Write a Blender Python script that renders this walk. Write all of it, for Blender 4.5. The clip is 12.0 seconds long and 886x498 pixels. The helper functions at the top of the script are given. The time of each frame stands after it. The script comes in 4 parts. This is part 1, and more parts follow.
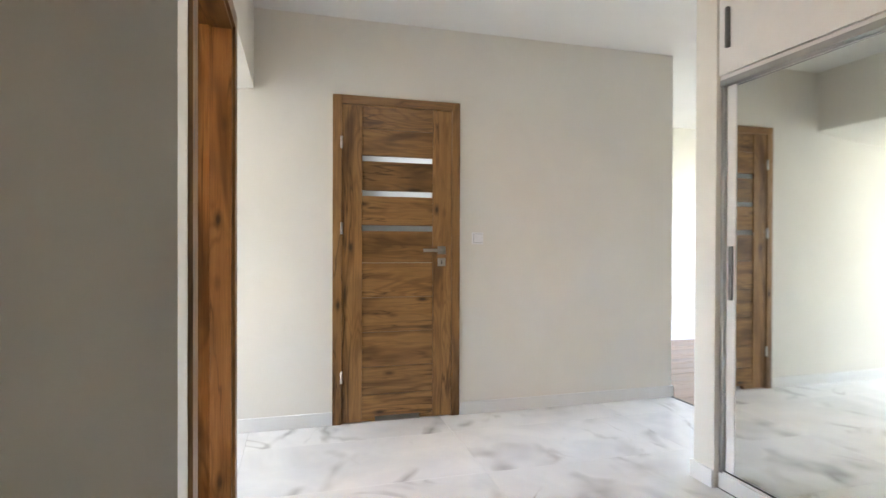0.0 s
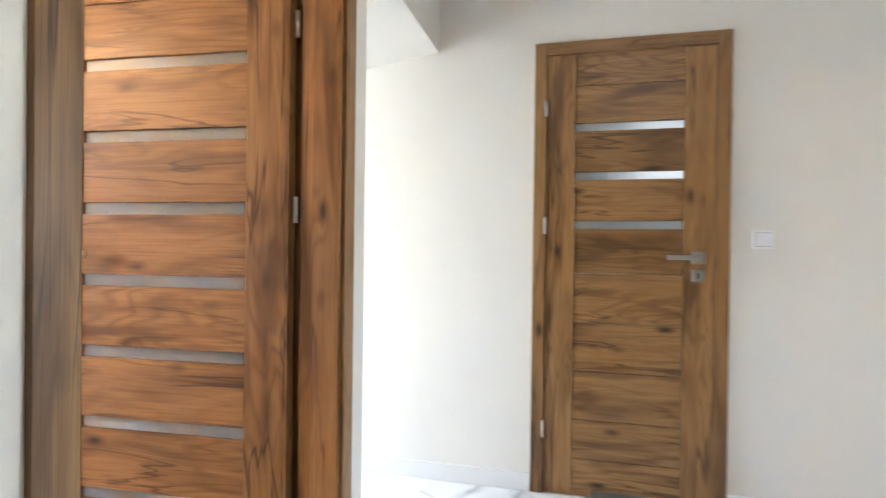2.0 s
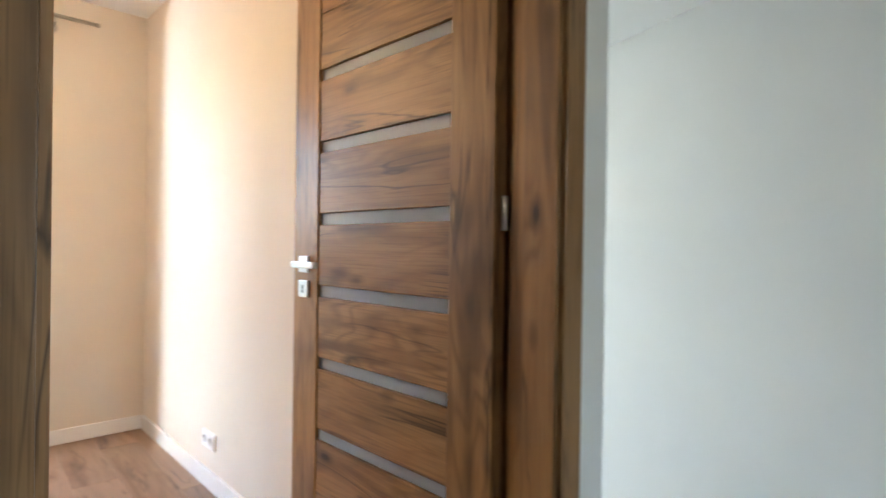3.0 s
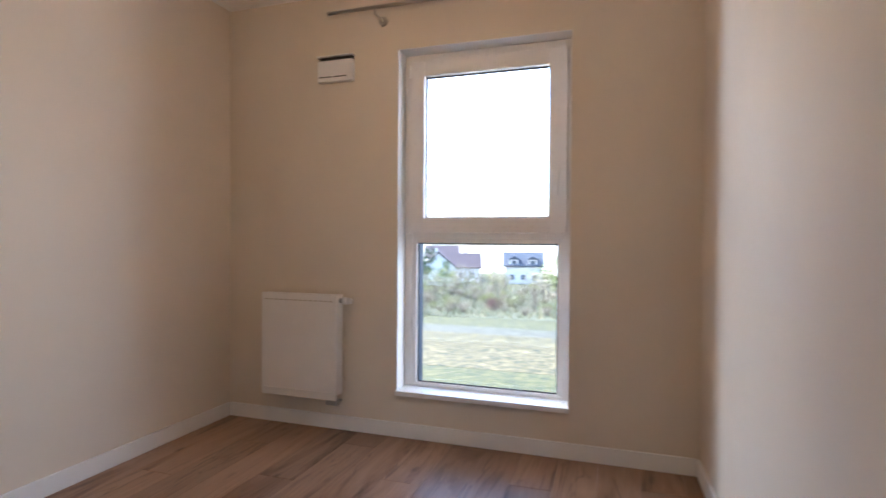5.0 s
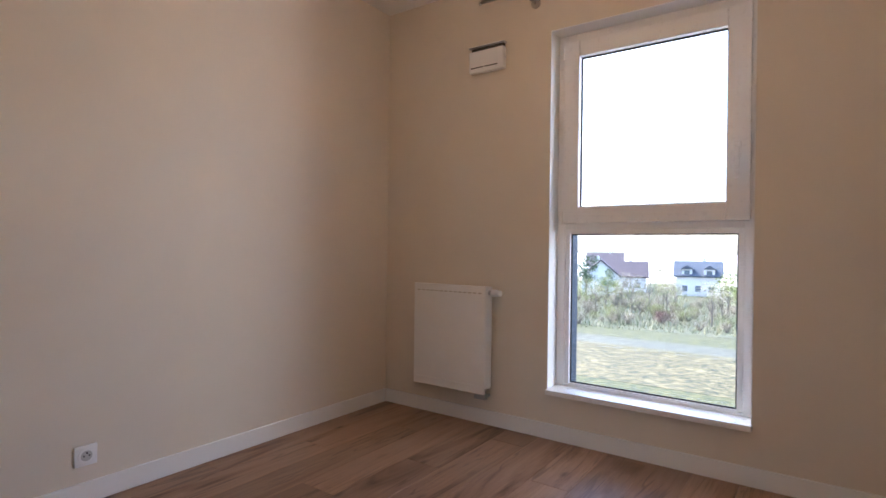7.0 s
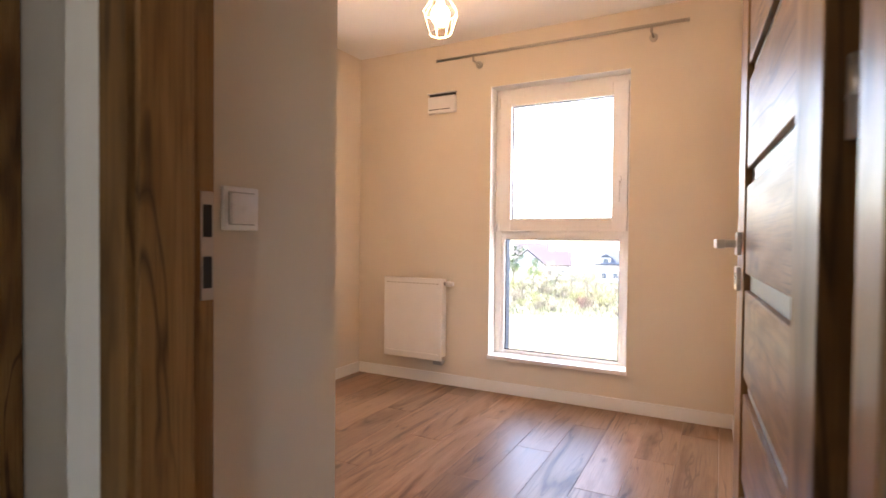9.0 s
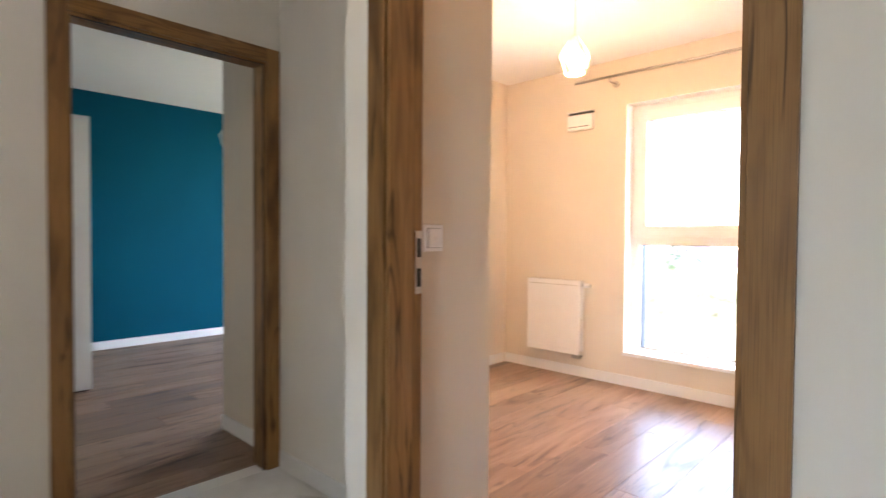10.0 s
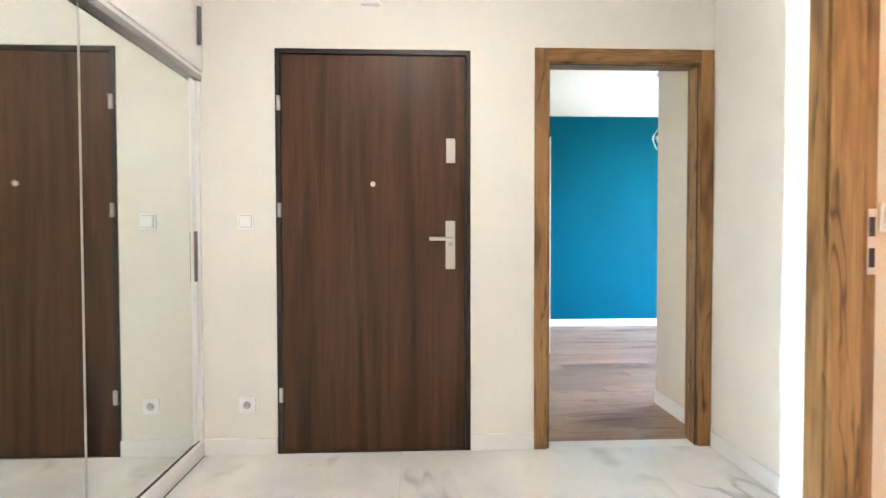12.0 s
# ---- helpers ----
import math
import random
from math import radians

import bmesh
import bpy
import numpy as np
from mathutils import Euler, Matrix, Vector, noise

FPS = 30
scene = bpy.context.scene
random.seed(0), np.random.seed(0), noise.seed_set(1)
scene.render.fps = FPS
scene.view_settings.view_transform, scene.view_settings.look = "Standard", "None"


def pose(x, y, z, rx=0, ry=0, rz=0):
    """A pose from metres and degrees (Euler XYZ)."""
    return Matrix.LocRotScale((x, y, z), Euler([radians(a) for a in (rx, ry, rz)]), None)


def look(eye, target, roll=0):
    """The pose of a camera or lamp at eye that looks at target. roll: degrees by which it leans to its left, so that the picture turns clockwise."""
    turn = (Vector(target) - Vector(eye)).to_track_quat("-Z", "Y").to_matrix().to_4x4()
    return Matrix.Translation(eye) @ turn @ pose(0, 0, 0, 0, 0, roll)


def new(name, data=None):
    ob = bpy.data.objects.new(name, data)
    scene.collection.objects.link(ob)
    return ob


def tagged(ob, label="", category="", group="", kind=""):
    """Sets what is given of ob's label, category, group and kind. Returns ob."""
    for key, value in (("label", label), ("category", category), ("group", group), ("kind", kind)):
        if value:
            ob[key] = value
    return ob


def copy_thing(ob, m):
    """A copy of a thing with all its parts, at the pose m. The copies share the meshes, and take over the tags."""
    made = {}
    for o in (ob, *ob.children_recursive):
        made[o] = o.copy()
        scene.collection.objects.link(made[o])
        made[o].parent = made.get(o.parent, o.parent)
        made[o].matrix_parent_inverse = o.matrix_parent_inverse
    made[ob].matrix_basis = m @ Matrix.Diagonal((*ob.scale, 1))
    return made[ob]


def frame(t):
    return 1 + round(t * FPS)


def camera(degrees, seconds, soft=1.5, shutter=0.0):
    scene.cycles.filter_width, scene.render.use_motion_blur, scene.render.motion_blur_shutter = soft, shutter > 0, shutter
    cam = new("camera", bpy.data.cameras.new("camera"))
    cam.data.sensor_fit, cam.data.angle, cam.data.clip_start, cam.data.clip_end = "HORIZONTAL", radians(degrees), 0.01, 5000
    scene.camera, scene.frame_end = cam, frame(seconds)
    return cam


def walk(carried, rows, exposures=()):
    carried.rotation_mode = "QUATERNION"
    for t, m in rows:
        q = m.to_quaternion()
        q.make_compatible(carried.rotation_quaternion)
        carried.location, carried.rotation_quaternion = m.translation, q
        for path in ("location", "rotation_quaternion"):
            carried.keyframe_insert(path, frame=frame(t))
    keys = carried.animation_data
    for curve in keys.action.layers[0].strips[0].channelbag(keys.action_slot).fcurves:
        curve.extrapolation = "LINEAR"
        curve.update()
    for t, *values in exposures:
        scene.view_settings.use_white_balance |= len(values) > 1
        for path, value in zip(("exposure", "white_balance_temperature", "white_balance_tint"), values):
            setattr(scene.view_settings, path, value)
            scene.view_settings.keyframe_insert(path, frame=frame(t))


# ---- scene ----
cam = camera(80.0, 12.0, shutter=0.35)
PATH = [
    (0, (0.256, -1.283, 1.14), (0.787, 0.645, 1.126), 0.2),
    (0.5, (0.316, -1.074, 1.125), (0.745, 0.88, 1.115), 0.2),
    (1, (0.398, -0.854, 1.129), (0.666, 1.128, 1.117), 0.3),
    (1.5, (0.538, -0.618, 1.132), (0.519, 1.382, 1.116), 0.4),
    (2, (0.646, -0.393, 1.144), (0.171, 1.55, 1.133), 0.7),
    (2.5, (0.715, -0.131, 1.154), (-0.308, 1.588, 1.162), 0.6),
    (3, (0.622, 0.122, 1.17), (-0.85, 1.476, 1.16), 0.8),
    (3.5, (0.419, 0.297, 1.184), (-1.363, 1.206, 1.158), 1.0),
    (3.7, (0.311, 0.351, 1.182), (-1.556, 1.068, 1.15), 0.9),
    (5.3, (-0.519, 0.617, 1.091), (-2.314, -0.265, 1.078), 0.6),
    (5.5, (-0.631, 0.593, 1.076), (-2.351, -0.427, 1.072), 0.8),
    (6, (-0.641, 0.508, 1.104), (-2.27, -0.652, 1.084), 0.6),
    (6.5, (-0.552, 0.545, 1.078), (-2.157, -0.648, 1.06), 0.6),
    (7, (-0.431, 0.604, 1.028), (-2.061, -0.555, 1.023), 0.7),
    (7.5, (-0.264, 0.639, 1.016), (-1.977, -0.394, 1.009), 0.6),
    (7.7, (-0.175, 0.657, 1.011), (-1.922, -0.316, 1.008), 0.6),
    (9.3, (0.617, 0.981, 1.148), (-1.151, 0.047, 1.105), 0.6),
    (9.5, (0.724, 1.035, 1.165), (-0.992, 0.008, 1.114), 0.5),
    (10, (0.896, 1.232, 1.17), (-0.553, -0.145, 1.121), 0.4),
    (10.5, (1.047, 1.477, 1.16), (0.037, -0.248, 1.112), 0.4),
    (11, (1.088, 1.599, 1.156), (0.542, -0.324, 1.1), 0.2),
    (11.5, (1.08, 1.63, 1.133), (0.856, -0.357, 1.076), 0.0),
    (12, (1.079, 1.524, 1.114), (0.991, -0.474, 1.065), -0.1),
]
walk(cam, [(t, look(eye, target, roll)) for t, eye, target, roll in PATH],
     exposures=[(0.0, 5.38, 6450, 13), (1.0, 5.62, 6450, 14), (1.5, 5.7, 6400, 16), (2.0, 5.7, 6000, 12), (2.5, 5.45, 5650, 5), (3.0, 4.8, 5600, 4), (3.5, 4.8, 5600, 5),
                (5.3, 3.15, 5520, 13), (7.7, 3.2, 5700, 15), (9.3, 4.6, 6800, 19), (10.0, 5.2, 6450, 15), (10.5, 5.65, 5750, 9), (11.0, 6.1, 5600, 5), (11.5, 6.45, 5780, 9), (12.0, 6.92, 6050, 10)])

# ---- world, sun and daylight through the openings ----
SUN_EL, SUN_AZ = radians(40), radians(190)
world = bpy.data.worlds.new("world")
scene.world = world
world.use_nodes = True
wn = world.node_tree
sky = wn.nodes.new("ShaderNodeTexSky")
sky.sky_type, sky.sun_disc = "NISHITA", False
sky.sun_elevation, sky.sun_rotation = SUN_EL, SUN_AZ
sky.dust_density = 2.0
wn.links.new(sky.outputs[0], wn.nodes["Background"].inputs[0])
wn.nodes["Background"].inputs[1].default_value = 0.15

sun = new("sun", bpy.data.lights.new("sun", "SUN"))
sun.data.energy, sun.data.angle, sun.data.color = 2.0, radians(3), (1.0, 0.95, 0.86)
sun.matrix_world = look((0, 0, 0), (-math.cos(SUN_EL) * math.sin(SUN_AZ), -math.cos(SUN_EL) * math.cos(SUN_AZ), -math.sin(SUN_EL)))


def window_light(name, place, facing, width, height, power, color):
    """An area lamp for the sky's light, in an assumed, unseen window's opening unless noted."""
    lamp = new(name, bpy.data.lights.new(name, "AREA"))
    lamp.data.shape, lamp.data.size, lamp.data.size_y = "RECTANGLE", width, height
    lamp.data.energy, lamp.data.color = power, color
    lamp.matrix_world = look(place, [p + f for p, f in zip(place, facing)])


COOL = (0.86, 0.94, 1.0)
window_light("daylight_living", (6.42, 3.1, 1.25), (-1, 0, 0), 1.5, 2.1, 0.78, (0.95, 0.97, 1.0))
window_light("daylight_corridor", (-3.2, 1.62, 1.3), (1, 0, 0), 0.75, 1.3, 1.35, COOL)
# added lamps outside, out of view beside the bedroom window, boost the sky's light
window_light("daylight_bedroom", (-3.95, 1.05, 1.5), (0.72, -0.69, -0.05), 1.1, 2.2, 10.0, (0.95, 0.97, 1.0))
window_light("daylight_bedroom", (-3.95, -1.6, 1.5), (0.72, 0.69, -0.05), 1.1, 2.2, 21.0, (0.95, 0.97, 1.0))
window_light("daylight_study", (-3.2, -3.4, 1.25), (1, 0, 0), 1.0, 1.9, 0.42, COOL)
# added in the unseen bathroom to light the door's glass strips; no window built
window_light("daylight_bathroom", (1.6, 4.18, 1.9), (0, -1, 0), 1.0, 0.5, 0.11, (1.0, 0.97, 0.9))


# ---- materials ----
def material(name):
    m = bpy.data.materials.new(name)
    m.use_nodes = True
    nt = m.node_tree
    return m, nt, nt.nodes["Principled BSDF"]


def node(nt, kind, **values):
    n = nt.nodes.new(kind)
    for key, value in values.items():
        n.inputs[key.replace("_", " ")].default_value = value
    return n


def ramp(nt, source, stops):
    n = nt.nodes.new("ShaderNodeValToRGB")
    e = n.color_ramp.elements
    while len(e) < len(stops):
        e.new(0.5)
    for el, (pos, c) in zip(e, stops):
        el.position = pos
        el.color = (*c, 1) if len(c) == 3 else (c[0], c[0], c[0], 1)
    nt.links.new(source, n.inputs[0])
    return n.outputs[0]


def mix(nt, a, b, factor, blend="MIX"):
    n = nt.nodes.new("ShaderNodeMix")
    n.data_type, n.blend_type = "RGBA", blend
    for socket, value in ((n.inputs[0], factor), (n.inputs[6], a), (n.inputs[7], b)):
        if isinstance(value, bpy.types.NodeSocket):
            nt.links.new(value, socket)
        else:
            socket.default_value = value if not isinstance(value, tuple) else (*value, 1)
    return n.outputs[2]


def coords(nt, scale, spread=0.0):
    """Object coordinates, stretched, and moved by a random step for each object."""
    tc = nt.nodes.new("ShaderNodeTexCoord")
    src = tc.outputs["Object"]
    if spread:
        info = nt.nodes.new("ShaderNodeObjectInfo")
        add = nt.nodes.new("ShaderNodeVectorMath")
        add.operation = "MULTIPLY_ADD"
        nt.links.new(info.outputs["Random"], add.inputs[0])
        add.inputs[1].default_value = (spread, spread * 1.7, spread * 0.6)
        nt.links.new(src, add.inputs[2])
        src = add.outputs[0]
    mp = nt.nodes.new("ShaderNodeMapping")
    mp.inputs["Scale"].default_value = scale
    nt.links.new(src, mp.inputs[0])
    return mp.outputs[0]


def noise_of(nt, vec, scale, detail=3.0, distortion=0.0, rough=0.55):
    n = node(nt, "ShaderNodeTexNoise", Scale=scale, Detail=detail, Distortion=distortion, Roughness=rough)
    nt.links.new(vec, n.inputs["Vector"])
    return n.outputs[0]


def bump(nt, bsdf, height, strength, distance=0.002):
    b = node(nt, "ShaderNodeBump", Strength=strength, Distance=distance)
    nt.links.new(height, b.inputs["Height"])
    nt.links.new(b.outputs[0], bsdf.inputs["Normal"])


def paint(name, color, rough=0.75, stain=0.06, grain=0.25):
    """Rolled wall paint: faint cloudy unevenness and a roller's orange peel."""
    m, nt, b = material(name)
    v = coords(nt, (1, 1, 1))
    dark = tuple(c * (1 - stain) for c in color)
    big = ramp(nt, noise_of(nt, v, 1.7, 3, 0.4), [(0.3, dark), (0.7, color)])
    nt.links.new(big, b.inputs["Base Color"])
    b.inputs["Roughness"].default_value = rough
    b.inputs["Specular IOR Level"].default_value = 0.3
    bump(nt, b, noise_of(nt, v, 240, 4), grain, 0.0015)
    return m


def wood(name, axis, pale, mid, dark, rough=0.42, figure=1.0, cracks=0.75, knots=1.0, fine=1.0, tones=(0.82, 1.1), gloss=0.16):
    """Boards with the grain along axis (0, 1, 2): flame figure, fine pores, knots, dark splits."""
    m, nt, b = material(name)

    def stretched(across, along, spread):
        s = [across] * 3
        s[axis] = along
        return coords(nt, s, spread)

    warp = stretched(5.5 * fine, 0.9 / fine, 23)
    n1 = noise_of(nt, warp, 1.0, 4, 1.5 * figure, 0.55)
    base = ramp(nt, n1, [(0.30, dark), (0.37, mid), (0.46, pale), (0.56, tuple(0.6 * p + 0.4 * q for p, q in zip(pale, mid))), (0.64, mid), (0.70, dark)])
    if figure >= 1.0:
        # contour bands that wander round the knots, and broad brown smears
        n2 = noise_of(nt, stretched(9, 1.5, 61), 1.0, 2, 0.35, 0.4)
        times = nt.nodes.new("ShaderNodeMath")
        times.operation = "MULTIPLY"
        times.inputs[1].default_value = 11.0
        nt.links.new(n2, times.inputs[0])
        fold = nt.nodes.new("ShaderNodeMath")
        fold.operation = "PINGPONG"
        fold.inputs[1].default_value = 0.5
        nt.links.new(times.outputs[0], fold.inputs[0])
        band = ramp(nt, fold.outputs[0], [(0.04, (0.46,)), (0.30, (0.0,))])
        zone = ramp(nt, noise_of(nt, stretched(6, 1.1, 71), 1.0, 2), [(0.44, (0.0,)), (0.58, (1.0,))])
        streak = tuple(0.32 * p + 0.68 * q for p, q in zip(mid, dark))
        base = mix(nt, pale, base, 0.4)
        base = mix(nt, base, streak, mix(nt, (0, 0, 0), band, zone))
        base = mix(nt, base, streak, ramp(nt, noise_of(nt, stretched(9.5, 1.7, 83), 1.0, 2, 0.5), [(0.50, (0.0,)), (0.57, (0.35,)), (0.66, (0.9,))]))
    lines = noise_of(nt, stretched(34, 1.1, 31), 1.0, 4, 0.9, 0.65)
    base = mix(nt, base, mid, ramp(nt, lines, [(0.40, (0.4,)), (0.54, (0.0,))]))
    pores = noise_of(nt, stretched(260, 5, 11), 1.0, 3)
    base = mix(nt, base, dark, ramp(nt, pores, [(0.3, (0.35,)), (0.5, (0.0,))]))
    # knots with a dark heart
    kn = node(nt, "ShaderNodeTexVoronoi", Scale=1.0, Randomness=1.0)
    nt.links.new(stretched(8.5, 3.6, 17), kn.inputs["Vector"])
    knot = ramp(nt, kn.outputs["Distance"], [(0.05, (0.95 * knots,)), (0.10, (0.5 * knots,)), (0.19, (0.0,))])
    gate = ramp(nt, noise_of(nt, stretched(3, 1.6, 9), 1.0, 2), [(0.40, (0.0,)), (0.52, (1.0,))])
    base = mix(nt, base, tuple(c * 0.55 for c in dark), mix(nt, (0, 0, 0), knot, gate))
    # thin splits that run with the grain
    sp = noise_of(nt, stretched(9, 0.75, 41), 1.0, 3, 0.8)
    line = ramp(nt, sp, [(0.48, (0.0,)), (0.5, (cracks,)), (0.52, (0.0,))])
    gate2 = ramp(nt, noise_of(nt, stretched(2.2, 1.4, 53), 1.0, 2), [(0.44, (0.0,)), (0.52, (1.0,))])
    base = mix(nt, base, tuple(c * 0.45 for c in dark), mix(nt, (0, 0, 0), line, gate2))
    info = nt.nodes.new("ShaderNodeObjectInfo")
    tone = ramp(nt, info.outputs["Random"], [(0.0, (tones[0],)), (1.0, (tones[1],))])
    base = mix(nt, base, tone, 1.0, "MULTIPLY")
    nt.links.new(base, b.inputs["Base Color"])
    b.inputs["Specular IOR Level"].default_value = gloss
    nt.links.new(ramp(nt, n1, [(0.3, (rough + 0.1,)), (0.7, (rough - 0.05,))]), b.inputs["Roughness"])
    bump(nt, b, pores, 0.25, 0.0008)
    return m


def marble(name):
    """Polished white stoneware with grey veins."""
    m, nt, b = material(name)
    v = coords(nt, (1, 1, 1), 40)
    cloud = noise_of(nt, v, 2.6, 5, 0.5)
    base = ramp(nt, cloud, [(0.3, (0.70, 0.70, 0.70)), (0.62, (0.84, 0.835, 0.82))])
    for scale, width, tint, gates in ((0.8, 0.030, (0.36, 0.35, 0.34), (0.50, 0.66)), (1.7, 0.016, (0.46, 0.44, 0.43), (0.54, 0.68))):
        vein = noise_of(nt, coords(nt, (1.0, 0.55, 1.0), 40 + scale), scale, 4, 0.9, 0.45)
        line = ramp(nt, vein, [(0.5 - width, (0.0,)), (0.5, (0.85,)), (0.5 + width, (0.0,))])
        gate = ramp(nt, noise_of(nt, coords(nt, (1, 1, 1), 27 * scale), 2.4, 2), [(gates[0], (0.0,)), (gates[1], (1.0,))])
        base = mix(nt, base, tint, mix(nt, (0, 0, 0), line, gate))
    nt.links.new(base, b.inputs["Base Color"])
    b.inputs["Roughness"].default_value = 0.16
    return m


def plain(name, color, rough=0.4, metal=0.0, wear=0.06):
    spread = 0.015 if metal else 0.04
    m, nt, b = material(name)
    v = coords(nt, (1, 1, 1), 5)
    c = ramp(nt, noise_of(nt, v, 9, 4), [(0.3, tuple(x * (1 - wear) for x in color)), (0.7, color)])
    nt.links.new(c, b.inputs["Base Color"])
    nt.links.new(ramp(nt, noise_of(nt, v, 38, 3), [(0.3, (max(rough - spread, 0.02),)), (0.7, (rough + spread,))]), b.inputs["Roughness"])
    b.inputs["Metallic"].default_value = metal
    return m


def glassy(name, color, rough, transmission=1.0):
    m, nt, b = material(name)
    b.inputs["Base Color"].default_value = (*color, 1)
    b.inputs["Roughness"].default_value = rough
    b.inputs["Transmission Weight"].default_value = transmission
    b.inputs["IOR"].default_value = 1.45
    return m


def pane_glass(name):
    """Clear window glass: lets the view through and mirrors a little."""
    m = bpy.data.materials.new(name)
    m.use_nodes = True
    nt = m.node_tree
    nt.nodes.remove(nt.nodes["Principled BSDF"])
    out = nt.nodes["Material Output"]
    clear, gloss = nt.nodes.new("ShaderNodeBsdfTransparent"), nt.nodes.new("ShaderNodeBsdfGlossy")
    gloss.inputs["Roughness"].default_value = 0.02
    fres, ms = node(nt, "ShaderNodeFresnel", IOR=1.3), nt.nodes.new("ShaderNodeMixShader")
    nt.links.new(fres.outputs[0], ms.inputs[0])
    nt.links.new(clear.outputs[0], ms.inputs[1])
    nt.links.new(gloss.outputs[0], ms.inputs[2])
    nt.links.new(ms.outputs[0], out.inputs["Surface"])
    return m


def glow(name, color, strength):
    m, nt, b = material(name)
    b.inputs["Emission Color"].default_value = (*color, 1)
    b.inputs["Emission Strength"].default_value = strength
    return m


M_HALL = paint("hall_paint", (0.80, 0.775, 0.715))
M_ROOM = paint("room_paint", (0.70, 0.635, 0.54))
M_CEIL = paint("ceiling_paint", (0.84, 0.84, 0.82), stain=0.03)
M_BLUE = paint("blue_paint", (0.0005, 0.076, 0.132), stain=0.1)
M_BLUE.node_tree.nodes["Principled BSDF"].inputs["Specular IOR Level"].default_value = 0.08
M_SKIRT = paint("skirting_lacquer", (0.80, 0.80, 0.79), rough=0.4, grain=0.05)
OAK = ((0.345, 0.184, 0.066), (0.200, 0.098, 0.033), (0.050, 0.020, 0.006))
M_OAK_X, M_OAK_Y, M_OAK_Z = [wood("oak_door_" + "xyz"[i], i, *OAK, rough=0.36, gloss=0.42) for i in range(3)]
WALNUT = ((0.080, 0.0355, 0.0165), (0.044, 0.0195, 0.0085), (0.017, 0.0075, 0.0035))
M_WALNUT = wood("walnut_door", 2, *WALNUT, rough=0.42, figure=0.25, cracks=0.2, knots=0.0, fine=1.7, gloss=0.3)
PLANK = ((0.345, 0.22, 0.142), (0.245, 0.145, 0.09), (0.10, 0.054, 0.034))
M_PLANK = wood("oak_laminate", 0, *PLANK, rough=0.34, figure=0.6, cracks=0.5, knots=0.7, tones=(0.74, 1.16), gloss=0.32)
M_MARBLE = marble("marble_tile")
M_GROUT = plain("grout", (0.72, 0.71, 0.69), 0.8)
M_WHITE = plain("white_lacquer", (0.80, 0.80, 0.79), 0.35, wear=0.03)
M_PVC = plain("white_pvc", (0.82, 0.82, 0.82), 0.3, wear=0.03)
M_SWITCH = plain("switch_plastic", (0.86, 0.86, 0.87), 0.3, wear=0.03)
M_STEEL = plain("brushed_steel", (0.62, 0.61, 0.59), 0.3, 1.0, wear=0.01)
M_NICKEL = plain("satin_nickel", (0.50, 0.47, 0.42), 0.35, 1.0)
M_ALU = plain("grey_aluminium", (0.45, 0.45, 0.45), 0.38, 1.0)
M_PULL = plain("dark_grey_aluminium", (0.20, 0.20, 0.205), 0.4, 0.8)
# near-black for holes, slots, joints and the plinth recess: stands in for their shade
M_DARK = plain("dark_recess_shade", (0.02, 0.02, 0.022), 0.6)
M_FRAME_DARK = plain("dark_brown_steel", (0.020, 0.013, 0.010), 0.45)
M_SEAL = plain("black_gasket", (0.015, 0.017, 0.02), 0.6)
M_MIRROR = plain("mirror_silver", (0.86, 0.90, 0.87), 0.03, 1.0, wear=0.01)
M_FROST = glassy("frosted_glass", (0.62, 0.68, 0.73), 0.35, 0.75)
M_PANE = pane_glass("window_glass")
M_RAD = plain("radiator_enamel", (0.78, 0.78, 0.77), 0.32, wear=0.03)
M_BULB = glow("lit_bulb", (1.0, 0.70, 0.40), 3.0)
M_WIRE = plain("white_wire", (0.85, 0.80, 0.70), 0.4)


# ---- mesh helpers ----
def finish(name, bm, mats, smooth=False):
    bmesh.ops.recalc_face_normals(bm, faces=bm.faces)
    me = bpy.data.meshes.new(name)
    bm.to_mesh(me)
    bm.free()
    for m in mats if isinstance(mats, (list, tuple)) else [mats]:
        me.materials.append(m)
    if smooth:
        for p in me.polygons:
            p.use_smooth = True
    return new(name, me)


def part(name, bm, mats, parent, label="", smooth=False):
    ob = finish(name, bm, mats, smooth)
    ob.parent = parent
    if label:
        ob["label"] = label
    return ob


def thing(name, label, category, m=None, group="", kind=""):
    ob = new(name)
    ob.matrix_world = m or Matrix()
    return tagged(ob, label, category, group, kind)


def add_box(bm, a, b, bevel=0.0):
    """A box from corner a to corner b, with softened edges."""
    lo, hi = [min(p, q) for p, q in zip(a, b)], [max(p, q) for p, q in zip(a, b)]
    vs = [bm.verts.new((x, y, z)) for x in (lo[0], hi[0]) for y in (lo[1], hi[1]) for z in (lo[2], hi[2])]
    fs = [bm.faces.new([vs[i] for i in q]) for q in ((0, 1, 3, 2), (4, 6, 7, 5), (0, 4, 5, 1), (2, 3, 7, 6), (0, 2, 6, 4), (1, 5, 7, 3))]
    if bevel:
        edges = list({e for f in fs for e in f.edges})
        bmesh.ops.bevel(bm, geom=edges, offset=bevel, segments=2, affect="EDGES", profile=0.6)
    return bm


def boxes(*pairs, bevel=0.0):
    bm = bmesh.new()
    for a, b in pairs:
        add_box(bm, a, b, bevel)
    return bm


